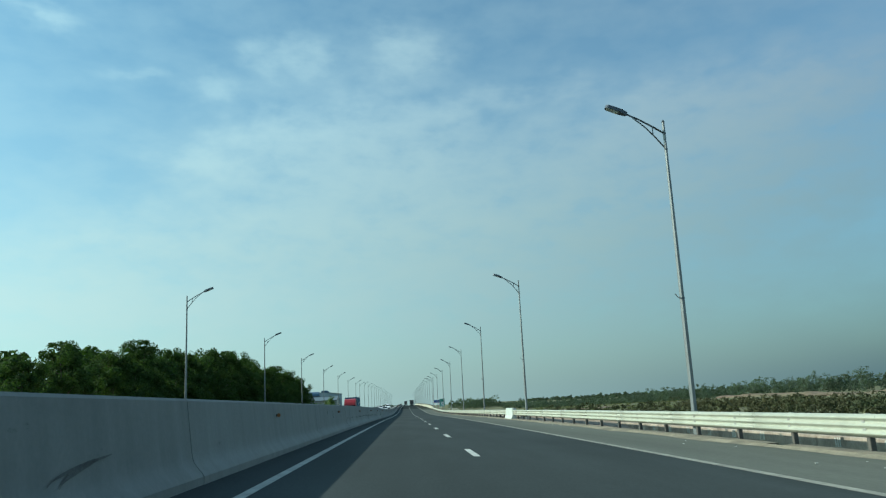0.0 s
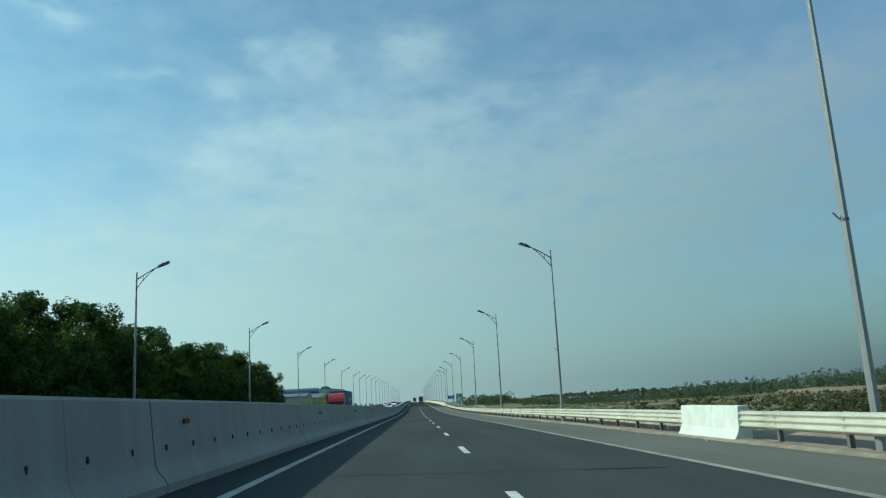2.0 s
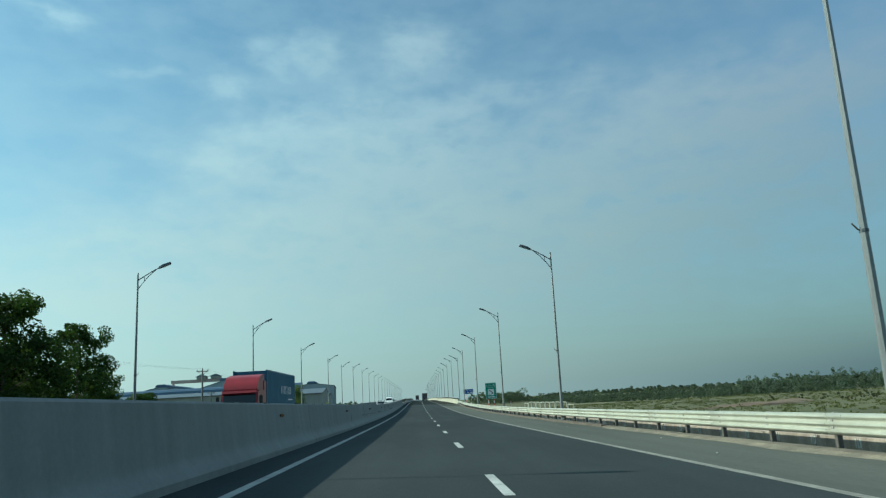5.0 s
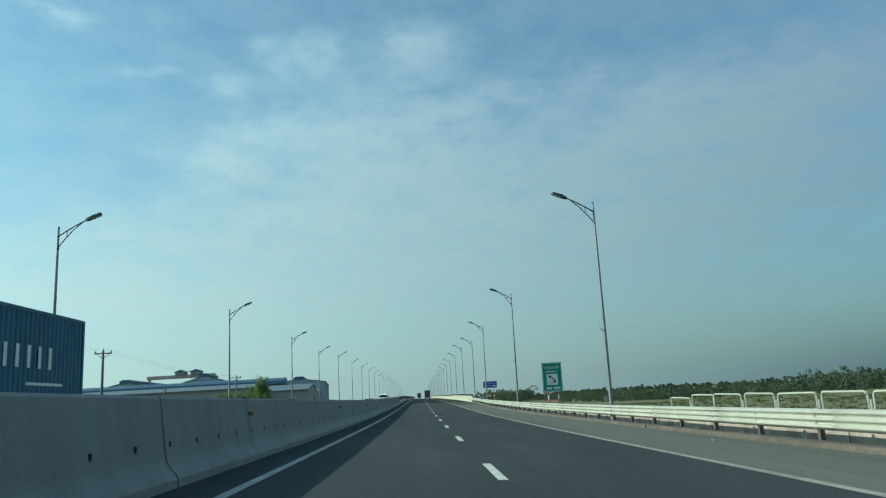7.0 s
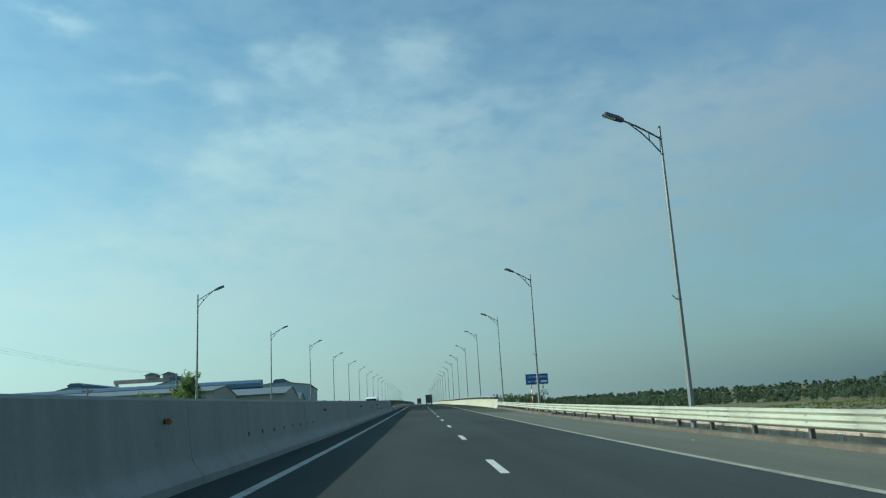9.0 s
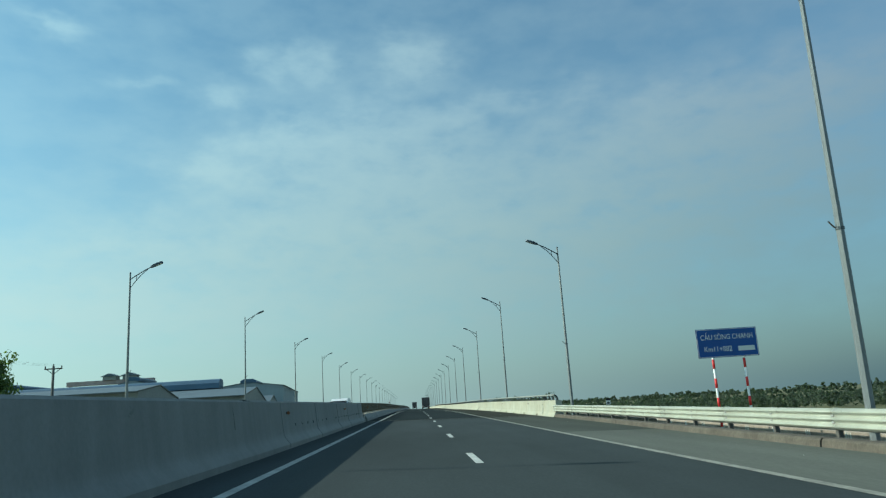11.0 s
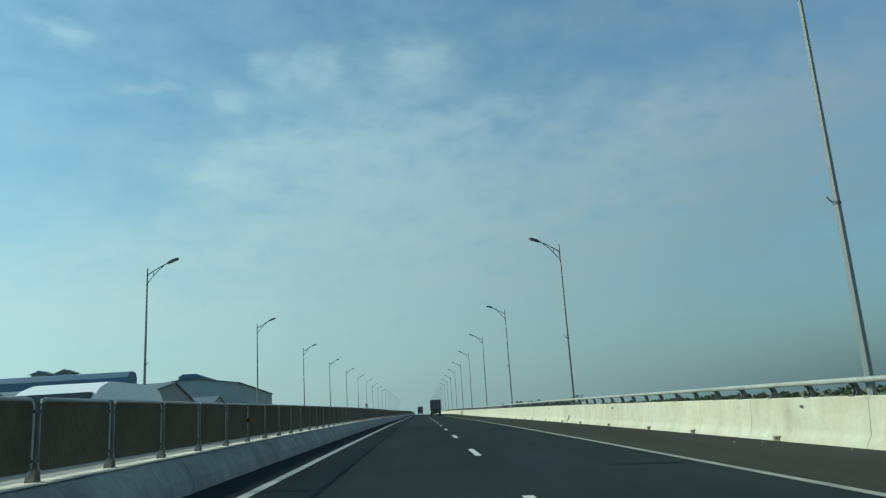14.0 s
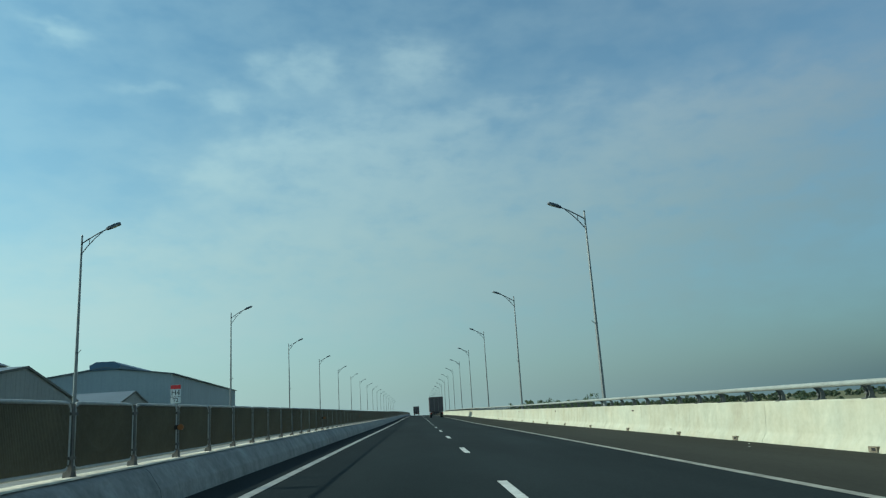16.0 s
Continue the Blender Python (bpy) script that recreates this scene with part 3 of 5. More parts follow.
median_fence = thing("median_fence", pose(0, 0, 0), "brown anti-glare steel fence in tubular frames on the median kerb", "fence", kind="structure")
pan = None
for k in range(0, 232):
    y = 284.77 + 1.83 * k
    z = surf(FENCE, y) + 0.505
    slope = math.atan2(surf(FENCE, y + 2) - surf(FENCE, y), 2)
    if pan is None:
        o = rounded([(0.062, 0.085), (1.768, 0.085), (1.768, 0.80), (0.062, 0.80)], 0.11, 4)
        pan = part("fence_panel", tube(bmesh.new(), [(0, yy, zz) for yy, zz in o + o[:1]], 0.024, 8), GALV_DULL, median_fence, "grey tubular panel frame", smooth=True)
        bm = bmesh.new()
        for i in range(58):
            yy = 0.095 + i * 1.64 / 57
            box(bm, -0.017, 0.017, yy - 0.0027, yy + 0.0027, 0.085, 0.80)
        bars = part("panel_blades", bm, BARS, pan, "close-set brown upright blades")
        post = part("post", extrude(bmesh.new(), rounded([(-0.03, 0), (0.03, 0), (0.024, 0.80), (-0.024, 0.80)], 0.01, 1), "y", -0.028, 0.028), POST_DARK, pan)
        foot = part("base_plate", extrude(bmesh.new(), [(-0.075, 0), (0.075, 0), (0.035, 0.12), (-0.035, 0.12)], "x", -0.045, 0.045), POST_DARK, pan)
        clamp = part("clamp", box(boxm(-0.032, 0.034, -0.085, 0.085, 0.19, 0.225, bevel=0.006), -0.032, 0.034, -0.085, 0.085, 0.665, 0.70), POST_DARK, pan, "dark steel clamp")
        made = pan
    else:
        made = again("fence_panel", pan, median_fence)
        for nm, src in (("panel_blades", bars), ("post", post), ("base_plate", foot), ("clamp", clamp)):
            again(nm, src, made)
    made.location, made.rotation_euler = (FENCE, y, z), (slope, 0, 0)

# ---- right-hand kerb, triple-wave guardrail, bridge parapet ----
kerb = thing("shoulder_kerb", pose(0, 0, 0), "low crumbling concrete kerb under the guardrail", "kerb", kind="structure")
ks = [-40, -30, -20, -10, 0, 6, 12, 17.2, 17.9, 24, 33, 42, 51, 60] + [67 + 9 * i for i in range(24)] + [282]
for a, b in zip(ks, ks[1:]):
    if (a, b) == (17.2, 17.9):
        continue
    j = random.uniform(-0.03, 0.03)
    part("kerb_stone", sweep(bmesh.new(), [(j, -0.05), (j + 0.05, 0.03), (j + 0.14, 0.055), (0.40, 0.075), (0.40, -0.3)] if a < 138 else [(j + 0.02, -0.05), (j + 0.05, 0.085), (j + 0.08, 0.11), (0.40, 0.115), (0.40, -0.3)] if a < 232 else [(j + 0.02, -0.05), (j + 0.05, 0.135), (j + 0.09, 0.175), (0.40, 0.185), (0.40, -0.3)], stations(a + 0.02, b - 0.02, 3), shift=edge), KERB if a < 138 else KERB_BROWN, kerb)

guardrail = thing("guardrail", pose(0, 0, 0), "cream-painted triple-wave steel guardrail on posts along the shoulder", "guardrail", kind="structure")


def rail_line(y):
    return edge(y) - 0.21 * ease(y, 275.5, 281.5)


WAVE = []
for i in range(25):
    h = 0.335 + 0.44 * i / 24
    WAVE.append((0.335 - 0.072 * (0.5 - 0.5 * math.cos(3 * math.tau * i / 24)) + (0.02 if i in (0, 24) else 0), h))
WAVE = WAVE + [(x + 0.006, h) for x, h in reversed(WAVE)]
bolt = None
for k in range(-8, 54):
    a = 0.7 + 6.0 * k
    b = min(a + 6.12, 281.9)
    spans = [(a, b)]
    if a > 281:
        break
    if b > 62.45 and a < 65.95:
        spans = [(a, 62.45)] if a < 62.45 else []
        if b > 65.95:
            spans.append((max(a, 65.95), b))
    for s, e in spans:
        if e - s > 0.3:
            off = 0.0035 * (k % 2)
            ob = part("rail_panel", sweep(bmesh.new(), [(x + off, h) for x, h in WAVE], stations(s, e, 1.5), shift=rail_line), RAILPAINT, guardrail, smooth=True)
post = None
for k in range(-18, 90):
    y = 25.75 + 2.872 * k
    if y > 281 or 62.0 < y < 66.4:
        continue
    x = rail_line(y) + 0.42
    if post is None:
        post = part("rail_post", extrude(bmesh.new(), rounded([(-0.06, -0.055), (0.06, -0.055), (0.06, 0.055), (-0.06, 0.055)], 0.02, 2), "z", -0.9, 0.76), POST_DARK, guardrail, "dark weathered steel post")
        blockout = part("spacer", boxm(-0.105, -0.055, -0.05, 0.05, 0.36, 0.75), GALV_DULL, post)
        cap = part("post_cap", boxm(-0.05, 0.05, -0.05, 0.05, 0.763, 0.785, bevel=0.008), RAILPAINT, post)
        made = post
    else:
        made = again("rail_post", post, guardrail)
        again("spacer", blockout, made)
        again("post_cap", cap, made)
    made.location = (x, y, surf(x, y))
bolt = None
for k in range(-10, 94):
    y = 25.3 + 2.872 * k
    if y > 281 or 62.0 < y < 66.4:
        continue
    x = rail_line(y) + 0.285
    if bolt is None:
        bm = bmesh.new()
        tube(bm, [(0.01, 0, 0), (-0.012, 0, 0)], 0.022, 8)
        bolt = part("bolt", bm, POST_DARK, guardrail, "rusty bolt head")
        made = bolt
    else:
        made = again("bolt", bolt, guardrail)
    made.location = (x, y, surf(x, y) + 0.705)

# short white end block in the guardrail
bm = bmesh.new()
extrude(bm, [(-0.16, -0.05), (-0.15, 0.05), (-0.08, 0.16), (-0.02, 0.30), (0.02, 0.87), (0.06, 0.90), (0.30, 0.90), (0.33, 0.86), (0.34, -0.05)], "y", 0, 4.2)
bmesh.ops.bevel(bm, geom=[e for e in bm.edges], offset=0.012, segments=1, affect="EDGES")
end_block = part("concrete_block", bm, BLOCK_WHITE)
end_block.location = (edge(62) + 0.24, 62.05, surf(edge(62), 63))
tagged(end_block, "short white-painted concrete block between guardrail ends", "barrier block")

wing = sweep(bmesh.new(), [(0.85, -0.4), (0.85, 0.24), (0.88, 0.26), (1.02, 0.26), (1.05, 0.24), (1.05, -0.4)], stations(262, 281.3, 3), shift=edge)
tagged(part("wing_wall", wing, KERB, smooth=False), "low brown concrete wing wall behind the guardrail", "low wall", kind="structure")
parapet = thing("bridge_parapet", pose(0, 0, 0), "cream-painted concrete bridge parapet with stains and joints", "parapet", kind="structure")
PPROF = [(-0.02, -0.05), (0.0, 0.06), (0.05, 0.15), (0.10, 0.225), (0.125, 0.27), (0.14, 0.33), (0.20, 1.055), (0.24, 1.09), (0.60, 1.09), (0.63, 1.055), (0.63, -0.4), (0.3, -0.4)]
pc = [281.4, 286.35] + [286.35 + 5.72 * i for i in range(1, 57)] + [612, 640, 680, 720, 780, 860, 940]
for a, b in zip(pc, pc[1:]):
    part("parapet_block", sweep(bmesh.new(), PPROF, stations(a + 0.007, b - 0.007, 4), shift=edge), WHITEWASH, parapet, smooth=True).data.set_sharp_from_angle(angle=radians(40))
bm = sweep(bmesh.new(), [(x - 0.012, h) for x, h in PPROF[1:9]] + [(0.42, 1.10), (0.42, 1.085)], [286.22, 286.48], shift=edge)
part("joint_cover", bm, RAILPAINT, parapet, "pale bolted cover plate over the joint")
for h in (0.2, 0.5, 0.8, 1.0):
    for y in (286.25, 286.45):
        x = edge(y) + (0.09 if h < 0.3 else 0.14 + 0.083 * (h - 0.33)) - 0.005
        part("bolt", tube(bmesh.new(), [(x + 0.02, y, surf(x, y) + h), (x - 0.02, y, surf(x, y) + h)], 0.022, 8), POST_DARK, parapet)
bm = bmesh.new()
tube(bm, [(edge(341) + 0.13, 341.5, surf(8, 341) + 0.46), (edge(341) + 0.10, 341.52, surf(8, 341) + 0.30), (edge(341) + 0.04, 341.6, surf(8, 341) + 0.18), (edge(341) - 0.02, 341.7, surf(8, 341) + 0.10)], 0.055, 8)
part("bent_pipe", bm, GALV_DULL, parapet, "grey bent pipe at the foot")
outlet = None
for y in [288.4, 295.1, 302.0, 307.5, 313.2, 319.3, 324.3, 330.9, 337.6, 343.3, 350.0, 356.7, 361.5, 368.0, 375.2] + [382.3 + 6.5 * k for k in range(36)]:
    x = edge(y) - 0.012
    if outlet is None:
        bm = bmesh.new()
        box(bm, -0.036, 0.10, -0.10, 0.03, 0.04, 0.105)
        outlet = part("drain_outlet", bm, BLACK, parapet, "dark drain outlet at the foot")
        bm = bmesh.new()
        box(bm, -0.03, 0.09, -0.145, 0.15, 0.01, 0.13)
        lip = part("outlet_lip", bm, KERB, outlet)
        made = outlet
    else:
        made = again("drain_outlet", outlet, parapet)
        again("outlet_lip", lip, made)
    made.location = (x, y, surf(x, y))
preflect = None
for k in range(0, 26):
    y = 293.5 + 18.5 * k
    x = edge(y) + 0.175
    if preflect is None:
        preflect = part("reflector_arm", boxm(-0.06, 0.03, -0.03, 0.03, -0.03, 0.03, bevel=0.006), BLACK, parapet)
        bm = bmesh.new()
        tube(bm, [(-0.05, -0.035, 0), (-0.05, -0.055, 0)], 0.036, 12)
        plens = part("reflector_lens", bm, CRANE_RED, preflect, "dull reddish-brown reflector")
        made = preflect
    else:
        made = again("reflector_arm", preflect, parapet)
        again("reflector_lens", plens, made)
    made.location = (x, y, surf(x, y) + 0.87)

handrail = thing("bridge_handrail", pose(0, 0, 0), "grey tubular handrail on curved iron brackets over the parapet", "handrail", kind="structure")
for a, b in zip([281.35] + [288 + 10 * i for i in range(32)] + [640, 720, 820], [288 + 10 * i for i in range(32)] + [640, 720, 820, 930]):
    bm = bmesh.new()
    tube(bm, [(edge(y) + 0.13, y, surf(edge(y) + 0.13, y) + 1.42) for y in stations(a + 0.004, b - 0.004, 2.5)], 0.062, 12)
    part("rail_tube", bm, HANDRAIL, handrail, smooth=True)
bracket = None
for k in range(0, 168):
    y = 281.6 + 1.44 * k if k < 4 else 286.72 + 1.93 * (k - 4)
    x = edge(y) + 0.27
    if bracket is None:
        bm = bmesh.new()
        o = [(-0.02, 0), (0.14, 0), (0.15, 0.10), (0.13, 0.20), (0.07, 0.29), (-0.02, 0.36), (-0.13, 0.37), (-0.13, 0.30), (-0.04, 0.28), (0.02, 0.22), (0.05, 0.13), (0.04, 0.05)]
        extrude(bm, o, "y", -0.075, -0.05)
        extrude(bm, o, "y", 0.05, 0.075)
        box(bm, 0.0, 0.13, -0.05, 0.05, 0.10, 0.14)
        box(bm, -0.06, 0.16, -0.09, 0.09, -0.01, 0.02)
        bracket = part("bracket", bm, BRACKET, handrail, "curved dark cast-iron bracket")
        made = bracket
    else:
        made = again("bracket", bracket, handrail)
    made.location = (x, y, surf(x, y) + 1.085)

# outer guardrail and parapet of the opposite carriageway
far_rail = thing("guardrail_opposite", pose(0, 0, 0), "cream steel guardrail along the opposite carriageway", "guardrail", kind="structure")
for k in range(0, 27):
    a = -40 + 12 * k
    part("rail_panel", sweep(bmesh.new(), [(-17.0, 0.38), (-16.96, 0.50), (-17.0, 0.6), (-16.96, 0.72), (-17.0, 0.81), (-17.04, 0.81), (-17.04, 0.38)], stations(a, min(a + 12, 283), 4)), RAILPAINT, far_rail)
fp = None
for k in range(0, 80):
    y = -38 + 4.0 * k
    fp = part("rail_post", boxm(-0.06, 0.06, -0.05, 0.05, -0.6, 0.78), POST_DARK, far_rail) if fp is None else again("rail_post", fp, far_rail)
    fp.location = (-17.12, y, surf(-17, y))
far_parapet = thing("bridge_parapet_opposite", pose(0, 0, 0), "grey concrete parapet of the opposite carriageway", "parapet", kind="structure")
for a in range(283, 900, 20):
    part("parapet_block", sweep(bmesh.new(), [(-16.9, -0.1), (-17.05, 0.3), (-17.1, 1.12), (-17.45, 1.12), (-17.45, -0.4)], stations(a + 0.01, a + 19.99, 5)), CONCRETE, far_parapet)

# ---- ground: one sheet to the horizon ----


def ground_z(x, y):
    low = -2.6 - 1.4 * ease(y, 260, 420)
    right, left = edge(min(y, BRIDGE)) + 0.46, -17.3
    if y > BRIDGE + 4:
        bank = 0.0
    else:
        bank = 1.0
    n = noise.noise(Vector((x * 0.02, y * 0.02, 0))) * 0.7 + noise.noise(Vector((x * 0.11, y * 0.11, 3))) * 0.25
    d = max(x - right - 3.4, left - 2.5 - x, 0)
    crest = min(surf(right, y), surf(left, y)) - (0.42 if d == 0 else 0.42)
    inside = left < x < right
    if inside:
        crest -= 0.5
    w = bank * (1 - ease(d, 0, 5.5))
    far = ease(max(abs(x), abs(y - 200) * 0.5), 20, 60)
    z = low + n * (0.25 + 0.75 * far)
    if x > 14 and y < 170:
        z += 0.9 * math.exp(-((x - 34 - 0.10 * y) / 7) ** 2) * (0.6 + 0.6 * noise.noise(Vector((x * 0.05, y * 0.06, 7))))
    return z * (1 - w) + crest * w


xs = [-3200, -1500, -800, -450, -300, -200, -150, -110, -85, -65, -50, -42, -36, -31, -27, -24, -22, -20.5, -19, -17.4, -17.2, -10, -4, 2, 6.5, 7.35, 7.5, 8.2, 9, 10, 11, 12, 13.5, 15, 17, 19.5, 22, 25, 28, 31, 34, 37, 40, 44, 48, 53, 58, 65, 73, 82, 92, 105, 120, 140, 165, 200, 250, 320, 420, 600, 900, 1600, 3200]
ys = [-1500, -700, -300, -150, -90, -60] + [-45 + 6 * i for i in range(55)] + [285, 286.5, 288, 295, 305, 320, 340, 370, 400, 440, 490, 550, 620, 700, 800, 950, 1200, 1600, 2200, 3000, 4300]
bm = bmesh.new()
grid = [[bm.verts.new((x, y, ground_z(x, y))) for x in xs] for y in ys]
for a, b in zip(grid, grid[1:]):
    for i in range(len(xs) - 1):
        bm.faces.new((a[i], a[i + 1], b[i + 1], b[i]))
EARTH = mat("grassy_earth", (0.098, 0.112, 0.040), 0.95, var=0.26, scale=0.11, fine=1.4, bump=0.6, col2=(0.122, 0.108, 0.050))
tagged(part("ground", bm, EARTH, smooth=True), "olive grass and dry reddish earth beside the road", "ground", kind="structure")
SOIL = mat("verge_soil", (0.20, 0.145, 0.095), 0.95, var=0.3, scale=0.4, fine=6, bump=0.7, col2=(0.12, 0.115, 0.06))
bm = bmesh.new()
vr = []
for y in stations(-55, 283, 2.5):
    row = []
    for i in range(5):
        x = edge(y) + 0.40 + 0.75 * i
        row.append(bm.verts.new((x, y, surf(edge(y), y) - 0.10 - 0.05 * i + 0.06 * noise.noise(Vector((x * 0.7, y * 0.5, 1))))))
    vr.append(row)
for p, q in zip(vr, vr[1:]):
    for i in range(4):
        bm.faces.new((p[i], p[i + 1], q[i + 1], q[i]))
tagged(part("verge", bm, SOIL, smooth=True), "bare reddish-brown earth verge behind the guardrail", "ground", kind="structure")
SAND_FLAT = mat("pinkish_sand", (0.30, 0.225, 0.165), 0.95, var=0.2, scale=0.9, fine=9, bump=0.5, col2=(0.24, 0.19, 0.14))
bm = bmesh.new()
vr = []
for y in stations(30, 68, 0.8):
    fade = ease(y, 30, 35) * (1 - ease(y, 64, 68))
    vr.append([bm.verts.new((edge(y) + 0.45 + u, y, surf(edge(y), y) - 0.35 + fade * (0.31 + h) + 0.035 * noise.noise(Vector((u * 2.1, y * 1.3, 2))))) for u, h in ((0, -0.02), (0.35, 0.04), (0.9, 0.12), (1.6, 0.22), (2.5, 0.27), (3.6, 0.18), (4.4, -0.5))])
for p, q in zip(vr, vr[1:]):
    for i in range(6):
        bm.faces.new((p[i], p[i + 1], q[i + 1], q[i]))
tagged(part("sand_flat", bm, SAND_FLAT, smooth=True), "flat pinkish sand behind the broken drain edging", "ground", kind="structure")
# concrete channel edging behind the guardrail, with white marks
channel = thing("drain_edging", pose(0, 0, 0), "low brownish concrete drain edging with white marks behind the guardrail", "drain", kind="structure")
CHANNEL = mat("channel_concrete", (0.36, 0.305, 0.25), 0.9, var=0.25, scale=1.2, fine=14, bump=0.4, stain=0.25, each=0.12)
for k in range(57):
    a = -52 + 5.85 * k
    if 33 < a < 62:
        continue
    part("edging_block", sweep(bmesh.new(), [(1.50, -0.45), (1.50, 0.20), (1.53, 0.22), (1.65, 0.22), (1.67, 0.20), (1.67, -0.45)], stations(a + 0.01, a + 5.83, 3), shift=edge), CHANNEL, channel)
mark = None
for k in range(-20, 145):
    y = 26.6 + 1.865 * k
    if 33 < y < 66:
        continue
    if mark is None:
        bm = bmesh.new()
        for o in (-0.09, 0.0, 0.09):
            box(bm, -0.008, 0.004, o - 0.022, o + 0.022, -0.02, 0.19)
        mark = part("white_mark", bm, LINE, channel, "set of three white bars")
        made = mark
    else:
        made = again("white_mark", mark, channel)
    x = edge(y) + 1.498
    made.location = (x, y, surf(x, y))
bm = bmesh.new()
for i in range(70):
    y = random.uniform(5, 280) if i < 50 else random.uniform(286, 380)
    x = edge(y) - abs(random.gauss(0, 0.9)) - 0.1
    s = random.uniform(0.008, 0.02)
    z = surf(x, y)
    box(bm, x - s, x + s, y - s * 1.5, y + s * random.uniform(0.8, 1.6), z, z + s * random.uniform(0.4, 1.1))
bmesh.ops.bevel(bm, geom=bm.edges[:], offset=0.003, segments=1, affect="EDGES")
tagged(part("litter", bm, LINE), "small pale scraps and pebbles on the shoulder", "litter", kind="stuff")
SAND = mat("wind_blown_sand", (0.27, 0.235, 0.17), 0.95, var=0.3, scale=1.5, fine=18, bump=0.5, col2=(0.19, 0.17, 0.125))
bm = bmesh.new()
sr = []
for y in stations(-40, 138, 0.8):
    w = 0.10 + 0.34 * max(0, noise.noise(Vector((y * 0.21, 0, 4))) + 0.25) + 0.08 * noise.noise(Vector((y * 1.3, 0, 8)))
    xa, xb = edge(y) - max(0.03, w), edge(y) + 0.09
    sr.append([bm.verts.new((x, y, surf(x, y) + h)) for x, h in ((xa, 0.004), ((xa + xb) / 2, 0.018), (xb, 0.055))])
for p, q in zip(sr, sr[1:]):
    for i in range(2):
        bm.faces.new((p[i], p[i + 1], q[i + 1], q[i]))
tagged(part("sand_drift", bm, SAND, smooth=True), "sandy dirt drifted along the edge of the shoulder", "sand", kind="stuff")

# ---- street lamps ----


def street_lamp():
    t = thing("street_lamp", pose(0, 0, -60), "tall galvanised street lamp with curved single arm and dark head", "street lamp", "street lamps along the motorway")
    H = 10.5
    bm = bmesh.new()
    tube(bm, [(0, 0, -1.0), (0, 0, 3.4), (0, 0, 7.0), (0, 0, H - 0.02)], 0.100, 8, 0.046)
    part("pole", bm, GALV, t).rotation_euler = (0, 0, radians(22.5))
    bm = bmesh.new()
    tube(bm, [(0, 0, H - 0.02), (0, 0, H + 0.03), (0, 0, H + 0.06)], 0.06, 8, 0.02)
    part("finial", bm, ARM_STEEL, t)
    bm = bmesh.new()
    tube(bm, [(0, 0, H - 0.42), (-0.39, 0, H - 0.17), (-0.83, 0, H + 0.09), (-1.3, 0, H + 0.32)], 0.032, 8)
    part("arm", bm, ARM_STEEL, t, "slim curved steel arm", smooth=True)
    bm = bmesh.new()
    tube(bm, [(0, 0, H - 0.98), (-0.30, 0, H - 0.58), (-0.65, 0, H - 0.18), (-1.08, 0, H + 0.20)], 0.025, 8)
    part("brace", bm, ARM_STEEL, t, smooth=True)
    bm = bmesh.new()
    tube(bm, [(-0.39, 0, H - 0.48), (-0.39, 0, H - 0.17)], 0.02, 6)
    part("strut", bm, ARM_STEEL, t)
    for z, rr in ((4.38, 0.088), (H - 0.46, 0.056), (H - 1.02, 0.058)):
        part("collar", tube(bmesh.new(), [(0, 0, z), (0, 0, z + 0.06)], rr, 10), ARM_STEEL, t)
    bm = bmesh.new()
    tube(bm, [(0, 0, 4.4), (-0.12, 0.0, 4.44), (-0.22, 0, 4.56)], 0.016, 6)
    part("flag_bracket", bm, POST_DARK, t, "small dark flag bracket")
    head = part("lamp_head", extrude(bmesh.new(), rounded([(-1.42, -0.05), (-1.5, -0.10), (-1.75, -0.15), (-2.12, -0.13), (-2.2, -0.06), (-2.2, 0.06), (-2.12, 0.13), (-1.75, 0.15), (-1.5, 0.10), (-1.42, 0.05)], 0.03, 2), "z", -0.055, 0.055), LAMPHEAD, t, "dark blue-grey lamp housing")
    bm = boxm(-2.14, -1.72, -0.11, 0.11, -0.075, -0.054, bevel=0.006)
    lens = part("lamp_lens", bm, LENS, head, "pale glass lens")
    top = part("cooling_fin", boxm(-1.95, -1.6, -0.10, 0.10, 0.055, 0.085, bevel=0.012), LAMPHEAD, head)
    head.matrix_basis = Matrix.Translation((-1.26, 0, H + 0.305)) @ Matrix.Rotation(radians(22), 4, "Y") @ Matrix.Translation((1.45, 0, 0))
    return t


LR = (-7.5, 23.43, 56.6, 87.3, 118.8, 150.7, 181.66, 214.35, 245.7, 277.2, 309.4, 340.95, 373.3, 404.0, 436.4, 467.0, 497.0)
HR = (10.24, 10.24, 10.4, 10.13, 10.05, 10.1, 10.03, 10.17, 10.2, 10.17, 11.04, 11.02, 11.07, 11.14, 11.2, 11.12, 11.1)
LL = (-7.0, 24.4, 56.3, 87.6, 118.7, 150.05, 181.85, 213.6, 245.9, 277.0, 308.5, 340.5, 372.9, 404.4, 436.4, 468.1, 500.0)
HL = (10.3, 10.3, 10.19, 9.99, 9.88, 9.87, 10.01, 9.87, 9.96, 10.02, 10.87, 10.91, 11.09, 11.16, 11.2, 11.22, 11.3)
lamp = street_lamp()
first = True
